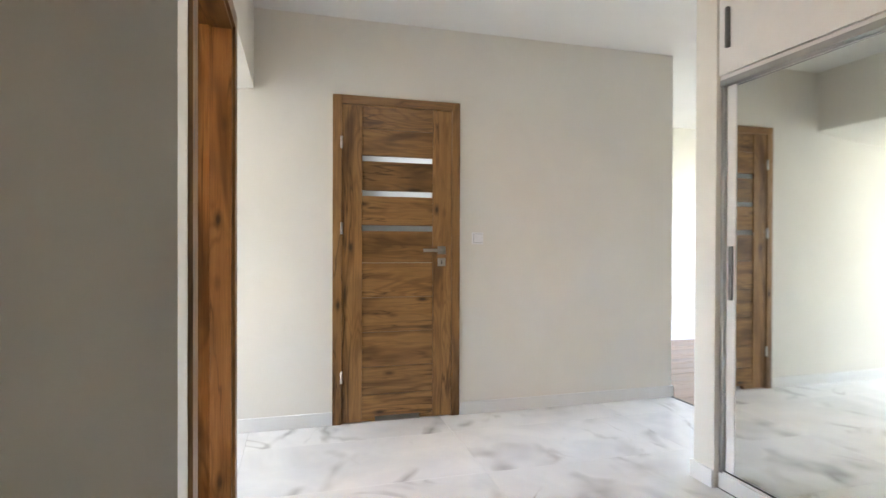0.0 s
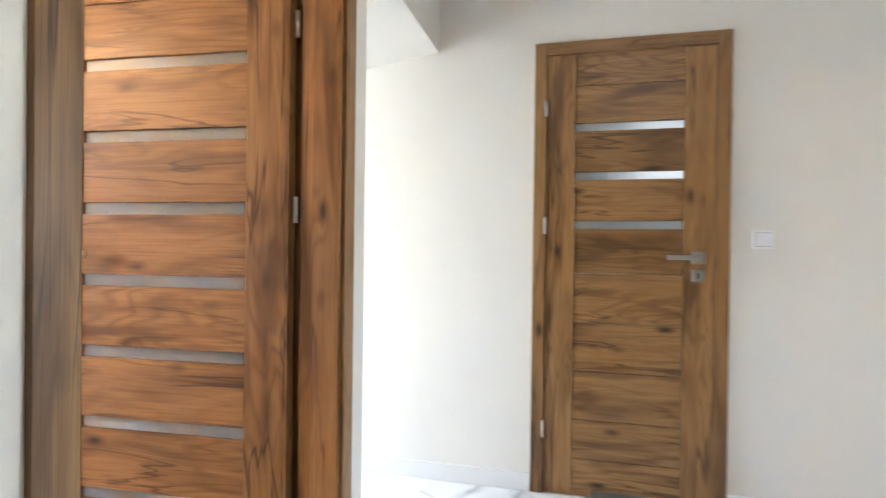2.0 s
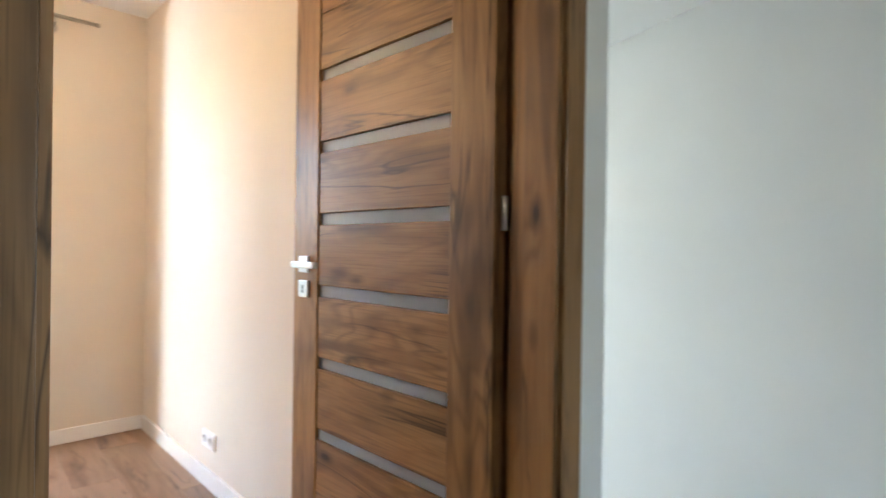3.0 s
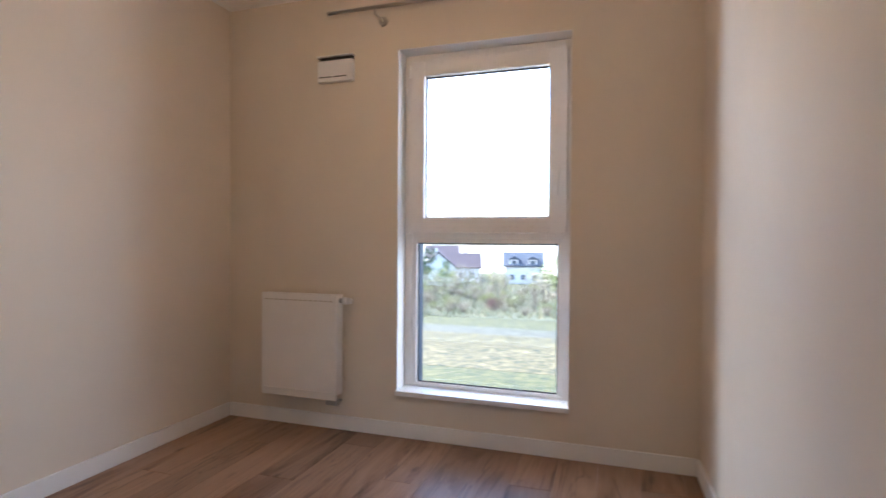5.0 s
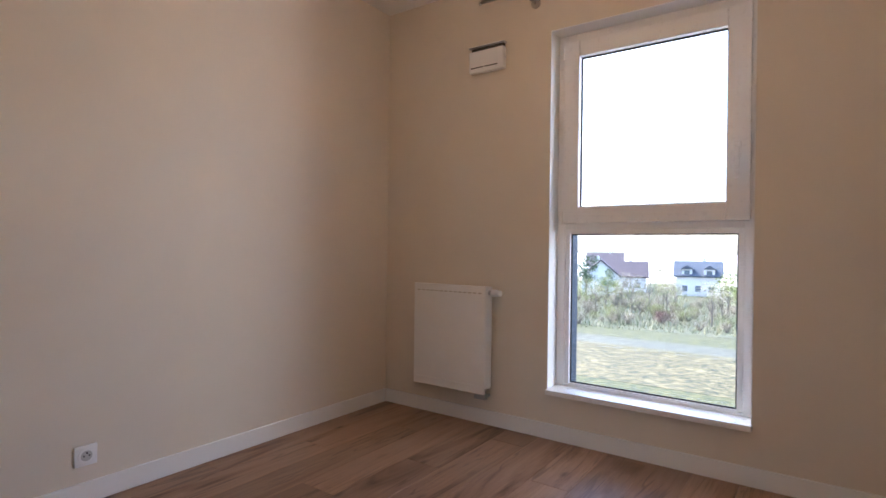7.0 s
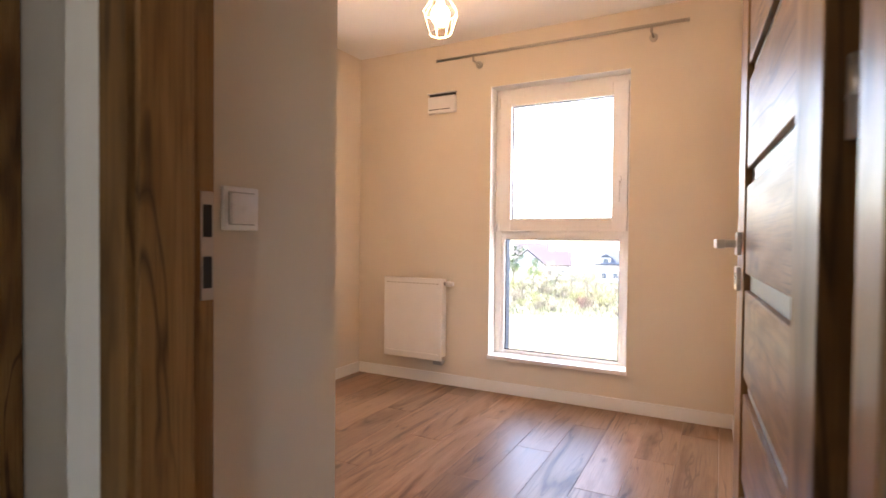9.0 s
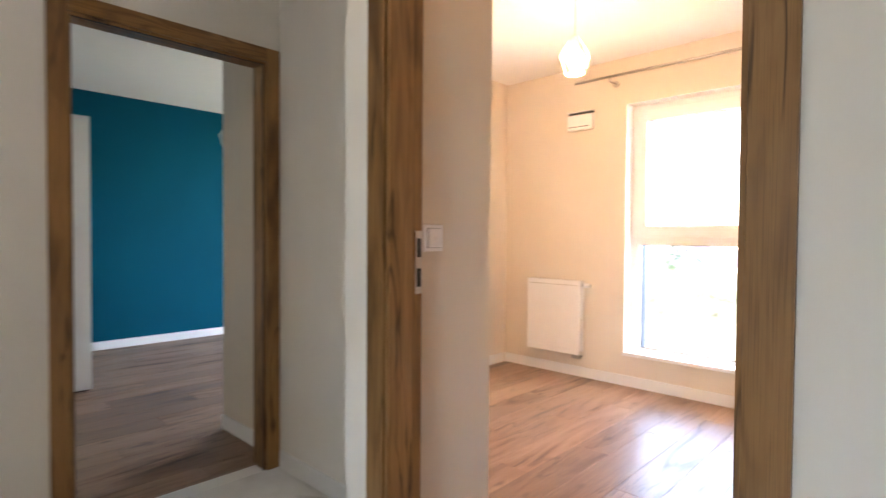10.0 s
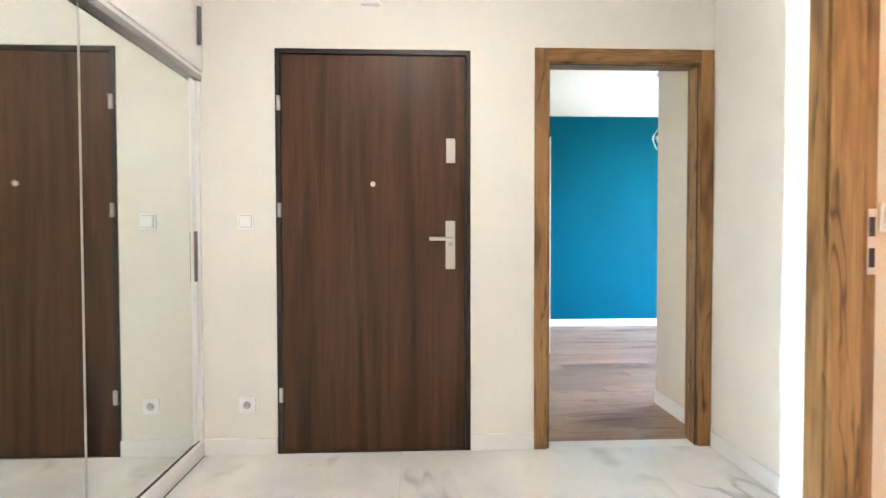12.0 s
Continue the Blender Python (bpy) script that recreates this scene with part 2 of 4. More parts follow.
def prism(points, z0, z1):
    """An upright block over a plan."""
    bm = bmesh.new()
    lo, hi = [bm.verts.new((x, y, z0)) for x, y in points], [bm.verts.new((x, y, z1)) for x, y in points]
    bm.faces.new(lo)
    bm.faces.new(hi)
    for i in range(len(points)):
        j = (i + 1) % len(points)
        bm.faces.new((lo[i], lo[j], hi[j], hi[i]))
    return bm


def rod(bm, a, b, r, sides=14, r2=None, caps=True):
    """A round bar from a to b."""
    a, b = Vector(a), Vector(b)
    m = Matrix.Translation((a + b) / 2) @ (b - a).to_track_quat("Z", "Y").to_matrix().to_4x4()
    bmesh.ops.create_cone(bm, cap_ends=caps, segments=sides, radius1=r, radius2=r if r2 is None else r2, depth=(b - a).length, matrix=m)
    return bm


def rods(*items, sides=14):
    bm = bmesh.new()
    for a, b, r in items:
        rod(bm, a, b, r, sides)
    return bm


def structure(name, bm, mats, label=""):
    return tagged(finish(name, bm, mats), label or name.replace("_", " "), kind="structure")


# ---- the shell ----
H = 2.575
YA, YE = 2.112, -1.192          # hall wall with the bathroom door, hall wall with the entrance door
KY = 0.000                      # hall face of the pillar beside the bedroom door
structure("wall_bathroom", boxes(((-3.1, YA, 0), (0.495, YA + 0.15, H)), ((1.278, YA, 0), (2.988, YA + 0.15, H)), ((0.495, YA, 2.055), (1.278, YA + 0.15, H))), M_HALL)
structure("wall_bedroom_door", boxes(((-0.13, KY, 0), (0, 0.148, H)), ((-0.13, 1.042, 0), (0, 1.187, H)), ((-0.13, 0.148, 2.050), (0, 1.042, H))), M_HALL)
structure("wall_bedroom_stub", boxes(((-0.518, KY, 0), (-0.13, 0.096, H))), [M_HALL])
structure("wall_hall_side", boxes(((-0.518, YE - 0.125, 0), (-0.462, KY - 0.0005, H))), M_HALL)
for k, piece in enumerate((((-0.461, YE - 0.125, 2.041), (0.448, YE, H)), ((0.448, YE - 0.125, 0), (0.816, YE, H)),
                                 ((0.816, YE - 0.125, 2.063), (1.808, YE, H)), ((1.808, YE - 0.125, 0), (2.9, YE, H)), ((-0.461, YE - 0.125, 0), (-0.419, YE, 2.041))), 1):
    structure("wall_entrance_%d" % k, boxes(piece), M_HALL)
structure("wall_stairwell", boxes(((0.816, YE - 0.40, 0), (1.808, YE - 0.20, 2.2))), M_HALL)
structure("wall_wardrobe_end", boxes(((2.150, 0.770, 0), (2.9, 0.902, H)), bevel=0.003), M_HALL)
structure("wall_living_side", boxes(((2.9, YE - 0.125, 0), (2.988, 0.902, H)), ((2.9, YA + 0.15, 0), (2.988, 4.3, H))), M_HALL)
# sloped soffit over the mouth of the corridor
bm = bmesh.new()
ring = [(0, 2.09), (-0.6, 2.0), (-1.2, 2.0), (-1.2, H), (0, H)]
near, far = [[bm.verts.new((x, y, z)) for x, z in ring] for y in (1.1875, YA - 0.0005)]
bm.faces.new(near)
bm.faces.new(far)
for i in range(5):
    bm.faces.new((near[i], near[(i + 1) % 5], far[(i + 1) % 5], far[i]))
structure("corridor_soffit", bm, M_HALL)
structure("wall_bedroom_right", prism([(-0.1305, 1.066), (-0.1305, 1.187), (-3.1, 1.187), (-3.1, 0.993)], 0, H), M_ROOM)
structure("wall_bedroom_left", boxes(((-3.1, -1.91, 0), (-0.494, -1.752, H))), M_ROOM)
structure("wall_bedroom_inner", boxes(((-0.526, -1.752, 0), (-0.5185, 0.096, H)), ((-0.526, 0.0965, 0), (-0.1305, 0.104, H))), M_ROOM)
structure("wall_study_stub", boxes(((-0.518, -1.751, 0), (-0.494, YE - 0.126, H))), M_ROOM)
structure("wall_study_blue", boxes(((-3.1, -5.05, 0), (1.7, -4.903, H))), M_BLUE)
structure("wall_study_right", boxes(((1.6, -4.903, 0), (1.7, YE - 0.1255, H))), M_ROOM)
WY0, WY1, WZ0, WZ1 = -0.590, 0.375, 0.245, 2.211     # bedroom window opening
for k, piece in enumerate((((-3.39, -5.05, 0), (-3.1005, -3.95, H)), ((-3.39, -3.95, 0), (-3.1005, -2.85, 0.25)), ((-3.39, -3.95, 2.25), (-3.1005, -2.85, H)),
                               ((-3.39, -2.85, 0), (-3.1005, WY0, H)), ((-3.39, WY0, 0), (-3.1005, WY1, WZ0)), ((-3.39, WY0, WZ1), (-3.1005, WY1, H)),
                               ((-3.39, WY1, 0), (-3.1005, 1.23, H)), ((-3.39, 1.23, 0), (-3.1005, 2.0, 0.6)), ((-3.39, 1.23, 2.0), (-3.1005, 2.0, H)),
                               ((-3.39, 2.0, 0), (-3.1005, 4.3, H))), 1):
    structure("wall_facade_%d" % k, boxes(piece), M_ROOM)
structure("wall_living_far", boxes(((2.988, 4.15, 0), (6.6, 4.3, H))), M_HALL)
structure("wall_living_window", boxes(((6.45, -1.4, 0), (6.6, 2.35, H)), ((6.45, 3.85, 0), (6.6, 4.15, H)), ((6.45, 2.35, 2.35), (6.6, 3.85, H)), ((6.45, 2.35, 0), (6.6, 3.85, 0.15))), M_HALL)
structure("wall_living_back", boxes(((2.988, -1.55, 0), (6.6, -1.4, H))), M_HALL)
structure("wall_bathroom_back", boxes(((-3.1, 4.2, 0), (2.9, 4.3, H))), M_HALL)
structure("ceiling", boxes(((-3.39, -5.05, H), (6.6, 4.3, H + 0.15))), M_CEIL)
structure("floor_slab", boxes(((-3.39, -5.05, -0.2), (6.6, 4.3, -0.008))), M_GROUT)

# skirting boards
SK, ST = 0.085, 0.014


def skirting(*runs):
    bm = bmesh.new()
    for a, b in runs:
        add_box(bm, (*a, 0.0005), (*b, SK), 0.003)
    tagged(finish("baseboard", bm, M_SKIRT), "white lacquered skirting board along the wall foot", "skirting", kind="structure")


skirting(((-1.2, YA - ST), (0.466, YA)), ((1.307, YA - ST), (2.988 + ST, YA)))
skirting(((2.988, YA - ST), (2.988 + ST, 4.15)))
skirting(((-0.462, YE + 0.02), (-0.448, KY - ST)), ((-0.462, KY - ST), (0, KY)), ((0, KY - ST), (ST, 0.106)))
skirting(((0.487, YE), (0.816, YE + ST)), ((1.808, YE), (2.18, YE + ST)))
skirting(((2.136, 0.770), (2.150, 0.916)), ((2.150, 0.902), (2.99, 0.916)))
skirting(((-3.1, -1.738), (-3.086, 0.978)))
skirting(((-3.086, -1.752), (-0.540, -1.738)), ((-0.540, -1.738), (-0.526, 0.118)), ((-0.526, 0.104), (-0.16, 0.118)))
bm = prism([(-0.16, 1.0648), (-0.16, 1.0508), (-3.086, 0.9790), (-3.086, 0.9930)], 0.0005, SK)
tagged(finish("baseboard", bm, M_SKIRT), "white lacquered skirting board along the wall foot", "skirting", kind="structure")
skirting(((-3.1, -4.903), (1.6, -4.889)), ((-0.494, -1.91), (-0.480, YE - 0.20)))
skirting(((2.988, 4.136), (6.45, 4.15)))

# metal strip between tiles and boards
structure("threshold", boxes(((2.978, 0.902, -0.002), (2.998, YA, 0.003)), bevel=0.001), M_FRAME_DARK, "dark metal strip between tiles and boards")


# ---- doors ----
def door_frame(name, w, h, casing, depth, m, far_casing=True):
    """A timber frame round an opening w wide; local x along the wall, y into it, z up."""
    ob = thing(name, "oak-veneered door frame with flat casings", "door frame", m, kind="structure")
    t, p = casing, 0.012
    for y0, y1 in ((-p, 0.0), (depth, depth + p))[:2 if far_casing else 1]:
        part("casing", boxes(((-t, y0, 0), (0, y1, h + t)), bevel=0.002), M_OAK_Z, ob)
        part("casing", boxes(((w, y0, 0), (w + t, y1, h + t)), bevel=0.002), M_OAK_Z, ob)
        part("casing", boxes(((0, y0, h), (w, y1, h + t)), bevel=0.002), M_OAK_X, ob)
    j = 0.028
    for x0, x1, s0, s1 in ((-j, 0.0, 0.0, 0.012), (w, w + j, w - 0.012, w)):
        part("jamb", boxes(((x0, 0, 0), (x1, depth, h))), M_OAK_Z, ob)
        part("door_stop", boxes(((s0, 0.0005, 0), (s1, depth - 0.045, h - 0.0005)), bevel=0.0015), M_OAK_Z, ob)
    part("jamb", boxes(((-j, 0, h + 0.0005), (w + j, depth, h + j))), M_OAK_X, ob)
    part("door_stop", boxes(((0.0125, 0.0005, h - 0.012), (w - 0.0125, depth - 0.045, h))), M_OAK_X, ob)
    return ob


def lever(parent, x, z, y, side, toward):
    """A square-rose lever handle with its key plate; side is the way out of the leaf (-1, 1)."""
    rose = part("handle", boxes(((x - 0.026, y, z - 0.026), (x + 0.026, y + side * 0.009, z + 0.026)), bevel=0.002), M_STEEL, parent, "brushed steel lever handle")
    bm = rods(((x, y, z), (x, y + side * 0.048, z), 0.009))
    add_box(bm, (x - 0.011, y + side * 0.038, z - 0.010), (x + toward * 0.132, y + side * 0.055, z + 0.010), 0.003)
    part("lever", bm, M_STEEL, rose)
    plate = part("key_plate", boxes(((x - 0.026, y, z - 0.105), (x + 0.026, y + side * 0.009, z - 0.052)), bevel=0.002), M_STEEL, parent)
    part("keyhole", boxes(((x - 0.004, y + side * 0.0085, z - 0.091), (x + 0.004, y + side * 0.0098, z - 0.066)), bevel=0.0005), M_DARK, plate)


def leaf(name, label, w, h, glazed, m, vent=False, pin=(-0.004, -0.006), s=0.127):
    """A framed leaf, hinges at x = 0: two stiles, cross boards, frosted strips between them."""
    ob = thing(name, label, "door", m)
    th = 0.04
    part("stile", boxes(((0, 0, 0.006), (s, th, h)), bevel=0.0025), M_OAK_Z, ob)
    part("stile", boxes(((w - s, 0, 0.006), (w, th, h)), bevel=0.0025), M_OAK_Z, ob)
    strips = [0.355 + 0.2235 * i for i in range(7)]
    edges = [0.006, 0.175] + strips + [1.885, h]
    g = 0.018
    for i, (a, b) in enumerate(zip(edges, edges[1:])):
        lo = a + (g if a in strips and strips.index(a) in glazed else 0.0012)
        hi = b - (g if b in strips and strips.index(b) in glazed else 0.0012)
        bm = bmesh.new()
        if i == 0 and vent:
            add_box(bm, (s + 0.0005, 0.003, lo + 0.028), (w - s - 0.0005, th - 0.003, hi), 0.0015)
            add_box(bm, (s + 0.0005, 0.003, lo), (s + 0.085, th - 0.003, lo + 0.0275))
            add_box(bm, (w - s - 0.085, 0.003, lo), (w - s - 0.0005, th - 0.003, lo + 0.0275))
        else:
            add_box(bm, (s + 0.0005, 0.004, lo), (w - s - 0.0005, th - 0.004, hi), 0.003)
        part("board", bm, M_OAK_X, ob)
    for i in glazed:
        z = strips[i]
        part("glass_strip", boxes(((s + 0.001, 0.014, z - g + 0.0005), (w - s - 0.001, th - 0.014, z + g - 0.0005))), M_FROST, ob, "frosted glass strip")
    for z in (0.30, 1.245, 1.79):
        part("hinge", rods(((*pin, z - 0.038), (*pin, z + 0.038), 0.0075), ((*pin, z - 0.002), (*pin, z + 0.002), 0.0085)), M_STEEL, ob, "steel barrel hinge", True)
    lever(ob, w - 0.068, 1.107, 0.0, -1, -1)
    lever(ob, w - 0.068, 1.107, th, 1, -1)
    return ob


D1X = 0.523
door_frame("door_frame_1", 0.727, 2.035, 0.055, 0.15, pose(D1X, YA, 0))
leaf("interior_door", "closed oak door with three frosted glass strips", 0.720, 2.030, (4, 5, 6), pose(D1X + 0.0035, YA - 0.006, 0), vent=True)

# bedroom door: local x runs towards -y, local y into the wall (-x)
frame_2 = door_frame("door_frame_2", 0.838, 2.022, 0.066, 0.13, pose(0, 0.176, 0, 0, 0, 90), far_casing=False)
# assumed bedroom-side casing, added behind the hinge gap to make it read dark
part("casing", boxes(((0.867, 0.1312, 0), (0.877, 0.215, 2.022)), bevel=0.002), M_OAK_Z, frame_2)
leaf("interior_door", "open oak door with seven frosted glass strips", 0.838, 2.018, (0, 1, 2, 3, 4, 5, 6), pose(-0.155, 1.026, 0, 0, 0, 183.2), pin=(-0.010, 0.016), s=0.137)
strike = thing("strike_plate", "steel strike plate set in the oak jamb", "lock plate")
part("plate", boxes(((-0.1285, 0.1755, 1.010), (-0.105, 0.1780, 1.184)), bevel=0.0008), M_STEEL, strike)
for z0, z1 in ((1.029, 1.080), (1.111, 1.163)):
    part("slot", boxes(((-0.125, 0.1775, z0), (-0.1085, 0.1786, z1))), M_DARK, strike)

frame_3 = door_frame("door_frame_3", 0.811, 2.013, 0.066, 0.125, pose(0.420, YE, 0, 0, 0, 180))
for a, b in (((0.0122, 0.001, 0), (0.0145, 0.011, 2.000)), ((0.811 - 0.0145, 0.001, 0), (0.811 - 0.0122, 0.011, 2.000)), ((0.0146, 0.001, 1.9982), (0.811 - 0.0146, 0.011, 2.0008))):
    part("seal", boxes((a, b)), M_FRAME_DARK, frame_3, "dark brown rubber door seal")

# entrance door
ent = thing("entrance_door", "closed dark walnut entrance door with steel fittings", "door")
part("frame", boxes(((0.818, YE - 0.09, 0), (0.841, YE + 0.006, 2.060)), ((1.783, YE - 0.09, 0), (1.806, YE + 0.006, 2.060)), ((0.841, YE - 0.09, 2.036), (1.783, YE + 0.006, 2.060)), bevel=0.0015), M_FRAME_DARK, ent, "dark brown steel frame")
part("leaf", boxes(((0.844, YE - 0.065, 0.006), (1.780, YE - 0.004, 2.033)), bevel=0.003), M_WALNUT, ent, "walnut veneer leaf")
part("threshold_plate", boxes(((0.841, YE - 0.08, 0.0), (1.783, YE + 0.004, 0.005)), bevel=0.001), M_FRAME_DARK, ent)
for z in (0.304, 1.247, 1.785):
    part("hinge", rods(((1.786, YE + 0.010, z - 0.036), (1.786, YE + 0.010, z + 0.036), 0.010)), M_STEEL, ent, "steel barrel hinge", True)
esc = part("handle_plate", boxes(((0.897, YE - 0.005, 0.944), (0.946, YE + 0.006, 1.192)), bevel=0.002), M_STEEL, ent, "long brushed steel handle plate")
bm = rods(((0.921, YE, 1.101), (0.921, YE + 0.055, 1.101), 0.010), ((0.916, YE + 0.050, 1.101), (1.030, YE + 0.050, 1.101), 0.0095))
part("lever", bm, M_STEEL, esc, smooth=True)
part("cylinder", rods(((0.921, YE + 0.005, 1.072), (0.921, YE + 0.012, 1.072), 0.011)), M_ALU, esc)
lk = part("lock_plate", boxes(((0.896, YE - 0.005, 1.489), (0.942, YE + 0.006, 1.613)), bevel=0.002), M_STEEL, ent, "upper steel lock plate")
part("thumb_turn", rods(((0.919, YE + 0.005, 1.552), (0.919, YE + 0.022, 1.552), 0.013)), M_STEEL, lk)
part("thumb_turn", boxes(((0.914, YE + 0.018, 1.538), (0.924, YE + 0.034, 1.566)), bevel=0.003), M_STEEL, lk)
for z in (1.501, 1.602):
    part("screw", rods(((0.919, YE + 0.005, z), (0.919, YE + 0.0075, z), 0.004)), M_ALU, lk)
part("peephole", rods(((1.317, YE - 0.005, 1.380), (1.317, YE + 0.004, 1.380), 0.013), ((1.317, YE + 0.003, 1.380), (1.317, YE + 0.006, 1.380), 0.008)), M_STEEL, ent)


# ---- wardrobe with mirror doors ----
XW, WA, WB = 2.172, YE + 0.004, 0.768
ward = thing("wardrobe", "built-in white wardrobe with two sliding mirror doors", "wardrobe")
part("plinth", boxes(((XW, WA, 0.0), (2.89, WB, 0.074)), bevel=0.002), M_WHITE, ward)
part("bottom_track", boxes(((XW + 0.012, WA + 0.001, 0.074), (XW + 0.075, WB - 0.001, 0.080)), bevel=0.001), M_WHITE, ward)
part("track_groove", boxes(((XW + 0.018, WA + 0.003, 0.0795), (XW + 0.029, WB - 0.003, 0.0825))), M_DARK, ward, "dark sliding groove")
part("floor_joint", boxes(((XW - 0.003, WA, 0.0), (XW + 0.001, WB, 0.004))), M_DARK, ward)
part("top_track", boxes(((XW - 0.004, WA, 1.888), (XW + 0.085, WB, 1.916)), bevel=0.002), M_ALU, ward, "grey aluminium top track")
part("body", boxes(((XW + 0.09, WA, 0.083), (2.89, WA + 0.018, 1.888)), ((XW + 0.09, WB - 0.018, 0.083), (2.89, WB, 1.888)), ((2.872, WA + 0.018, 0.083), (2.89, WB - 0.018, 1.888)), ((XW, WA, 1.917), (2.89, WB, 1.935))), M_WHITE, ward)
part("filler_strip", boxes(((XW + 0.004, WB - 0.016, 0.074), (XW + 0.022, WB, 1.888)), bevel=0.001), M_ALU, ward)
part("filler_strip", boxes(((XW + 0.004, WA, 0.074), (XW + 0.022, WA + 0.022, 1.888)), bevel=0.001), M_WHITE, ward)
MID = -0.278
for x, y0, y1, st in ((XW + 0.026, WA + 0.024, MID - 0.004, WA + 0.024), (XW + 0.028, MID, WB - 0.018, WB - 0.018 - 0.05)):
    dr = part("mirror_door", boxes(((x + 0.005, y0, 0.084), (x + 0.020, y1, 1.887))), M_WHITE, ward)
    m0, m1 = (y0 + 0.05, y1) if st == y0 else (y0, y1 - 0.05)
    part("mirror", boxes(((x, m0 + 0.0005, 0.088), (x + 0.0045, m1 - 0.0005, 1.883))), M_MIRROR, dr, "clear mirror glass")
    part("stile", boxes(((x - 0.004, st, 0.084), (x + 0.0045, st + 0.05, 1.887)), bevel=0.001), M_WHITE, dr, "white door stile")
    part("mirror_edge", boxes(((x - 0.001, (y1 if st == y0 else y0) - 0.0015, 0.088), (x + 0.0052, (y1 if st == y0 else y0) + 0.0015, 1.883))), M_STEEL, dr, "polished mirror edge")
    yc = st + 0.020
    part("handle", boxes(((x - 0.016, yc - 0.010, 0.890), (x - 0.0045, yc + 0.010, 1.140)), bevel=0.003), M_PULL, dr, "grey bar pull handle")
cuts = [WA, WA + (WB - WA) / 2, WB]
for y0, y1, hy in ((cuts[0], cuts[1], cuts[0] + 0.06), (cuts[1], cuts[2], cuts[2] - 0.06)):
    up = part("upper_door", boxes(((XW - 0.012, y0 + 0.002, 1.937), (XW + 0.006, y1 - 0.002, H - 0.03)), bevel=0.0015), M_WHITE, ward, "white upper cabinet door")
    part("handle", boxes(((XW - 0.030, hy - 0.008, 2.05), (XW - 0.0118, hy + 0.008, 2.235)), bevel=0.003), M_PULL, up)
part("cornice", boxes(((XW, WA, H - 0.028), (2.89, WB, H - 0.001))), M_WHITE, ward)


# ---- switches, sockets, chime ----
def wall_plate(name, label, category, m, double=False, socket=False, group=""):
    """Local x along the wall, y out of it, z up."""
    ob = thing(name, label, category, m, group)
    for k in range(2 if double else 1):
        x = k * 0.072
        fr = part("frame", boxes(((x - 0.0405, 0, -0.0405), (x + 0.0405 - (0.009 if double and k == 0 else 0), 0.009, 0.0405)), bevel=0.003), M_SWITCH, ob)
        if socket:
            bm = bmesh.new()
            rod(bm, (x, 0.0088, 0), (x, 0.0125, 0), 0.030, 24)
            part("insert", bm, M_SWITCH, fr)
            # flat grey disc: the shade inside the socket well is put into its colour
            bm = bmesh.new()
            rod(bm, (x, 0.0120, 0), (x, 0.0132, 0), 0.0205, 24)
            part("well", bm, plain("socket_shade", (0.5, 0.5, 0.5), 0.5), fr)
            part("contacts", rods(((x - 0.0095, 0.013, 0), (x - 0.0095, 0.0138, 0), 0.0032), ((x + 0.0095, 0.013, 0), (x + 0.0095, 0.0138, 0), 0.0032), ((x, 0.013, 0.012), (x, 0.020, 0.012), 0.0028)), M_DARK, fr)
        else:
            # grey plate stands in for the shade in the gap round the rocker
            part("gap", boxes(((x - 0.0305, 0.0085, -0.0305), (x + 0.0305, 0.0094, 0.0305))), M_ALU, fr)
            part("rocker", boxes(((x - 0.028, 0.0085, -0.028), (x + 0.028, 0.0165, 0.028)), bevel=0.002), M_SWITCH, fr)
    return ob


G = "switches and sockets"
wall_plate("light_switch", "white light switch beside the oak door", "switch", pose(1.432, YA, 1.188, 0, 0, 180), group=G)
wall_plate("light_switch", "white light switch beside the entrance door", "switch", pose(1.956, YE, 1.190), group=G)
wall_plate("light_switch", "white light switch on the bedroom stub wall", "switch", pose(-0.242, 0.104, 1.164), group=G)
wall_plate("wall_socket", "white wall socket low beside the entrance door", "socket", pose(1.958, YE, 0.256), socket=True, group=G)
wall_plate("wall_socket", "white wall socket low on the bedroom wall", "socket", pose(-1.318, -1.752, 0.19), socket=True, group=G)
wall_plate("wall_socket", "white double wall socket low on the bedroom wall", "socket", pose(-1.95, 1.0212, 0.228, 0, 0, 181.4), double=True, socket=True, group=G)
ch = thing("door_chime", "small white door chime above the entrance door", "chime")
part("box", boxes(((1.276, YE, 2.278), (1.372, YE + 0.035, 2.40)), bevel=0.006), M_SWITCH, ch)
part("grille", boxes(*[((1.288, YE + 0.0345, 2.30 + 0.014 * i), (1.360, YE + 0.0362, 2.306 + 0.014 * i)) for i in range(5)]), M_ALU, ch)


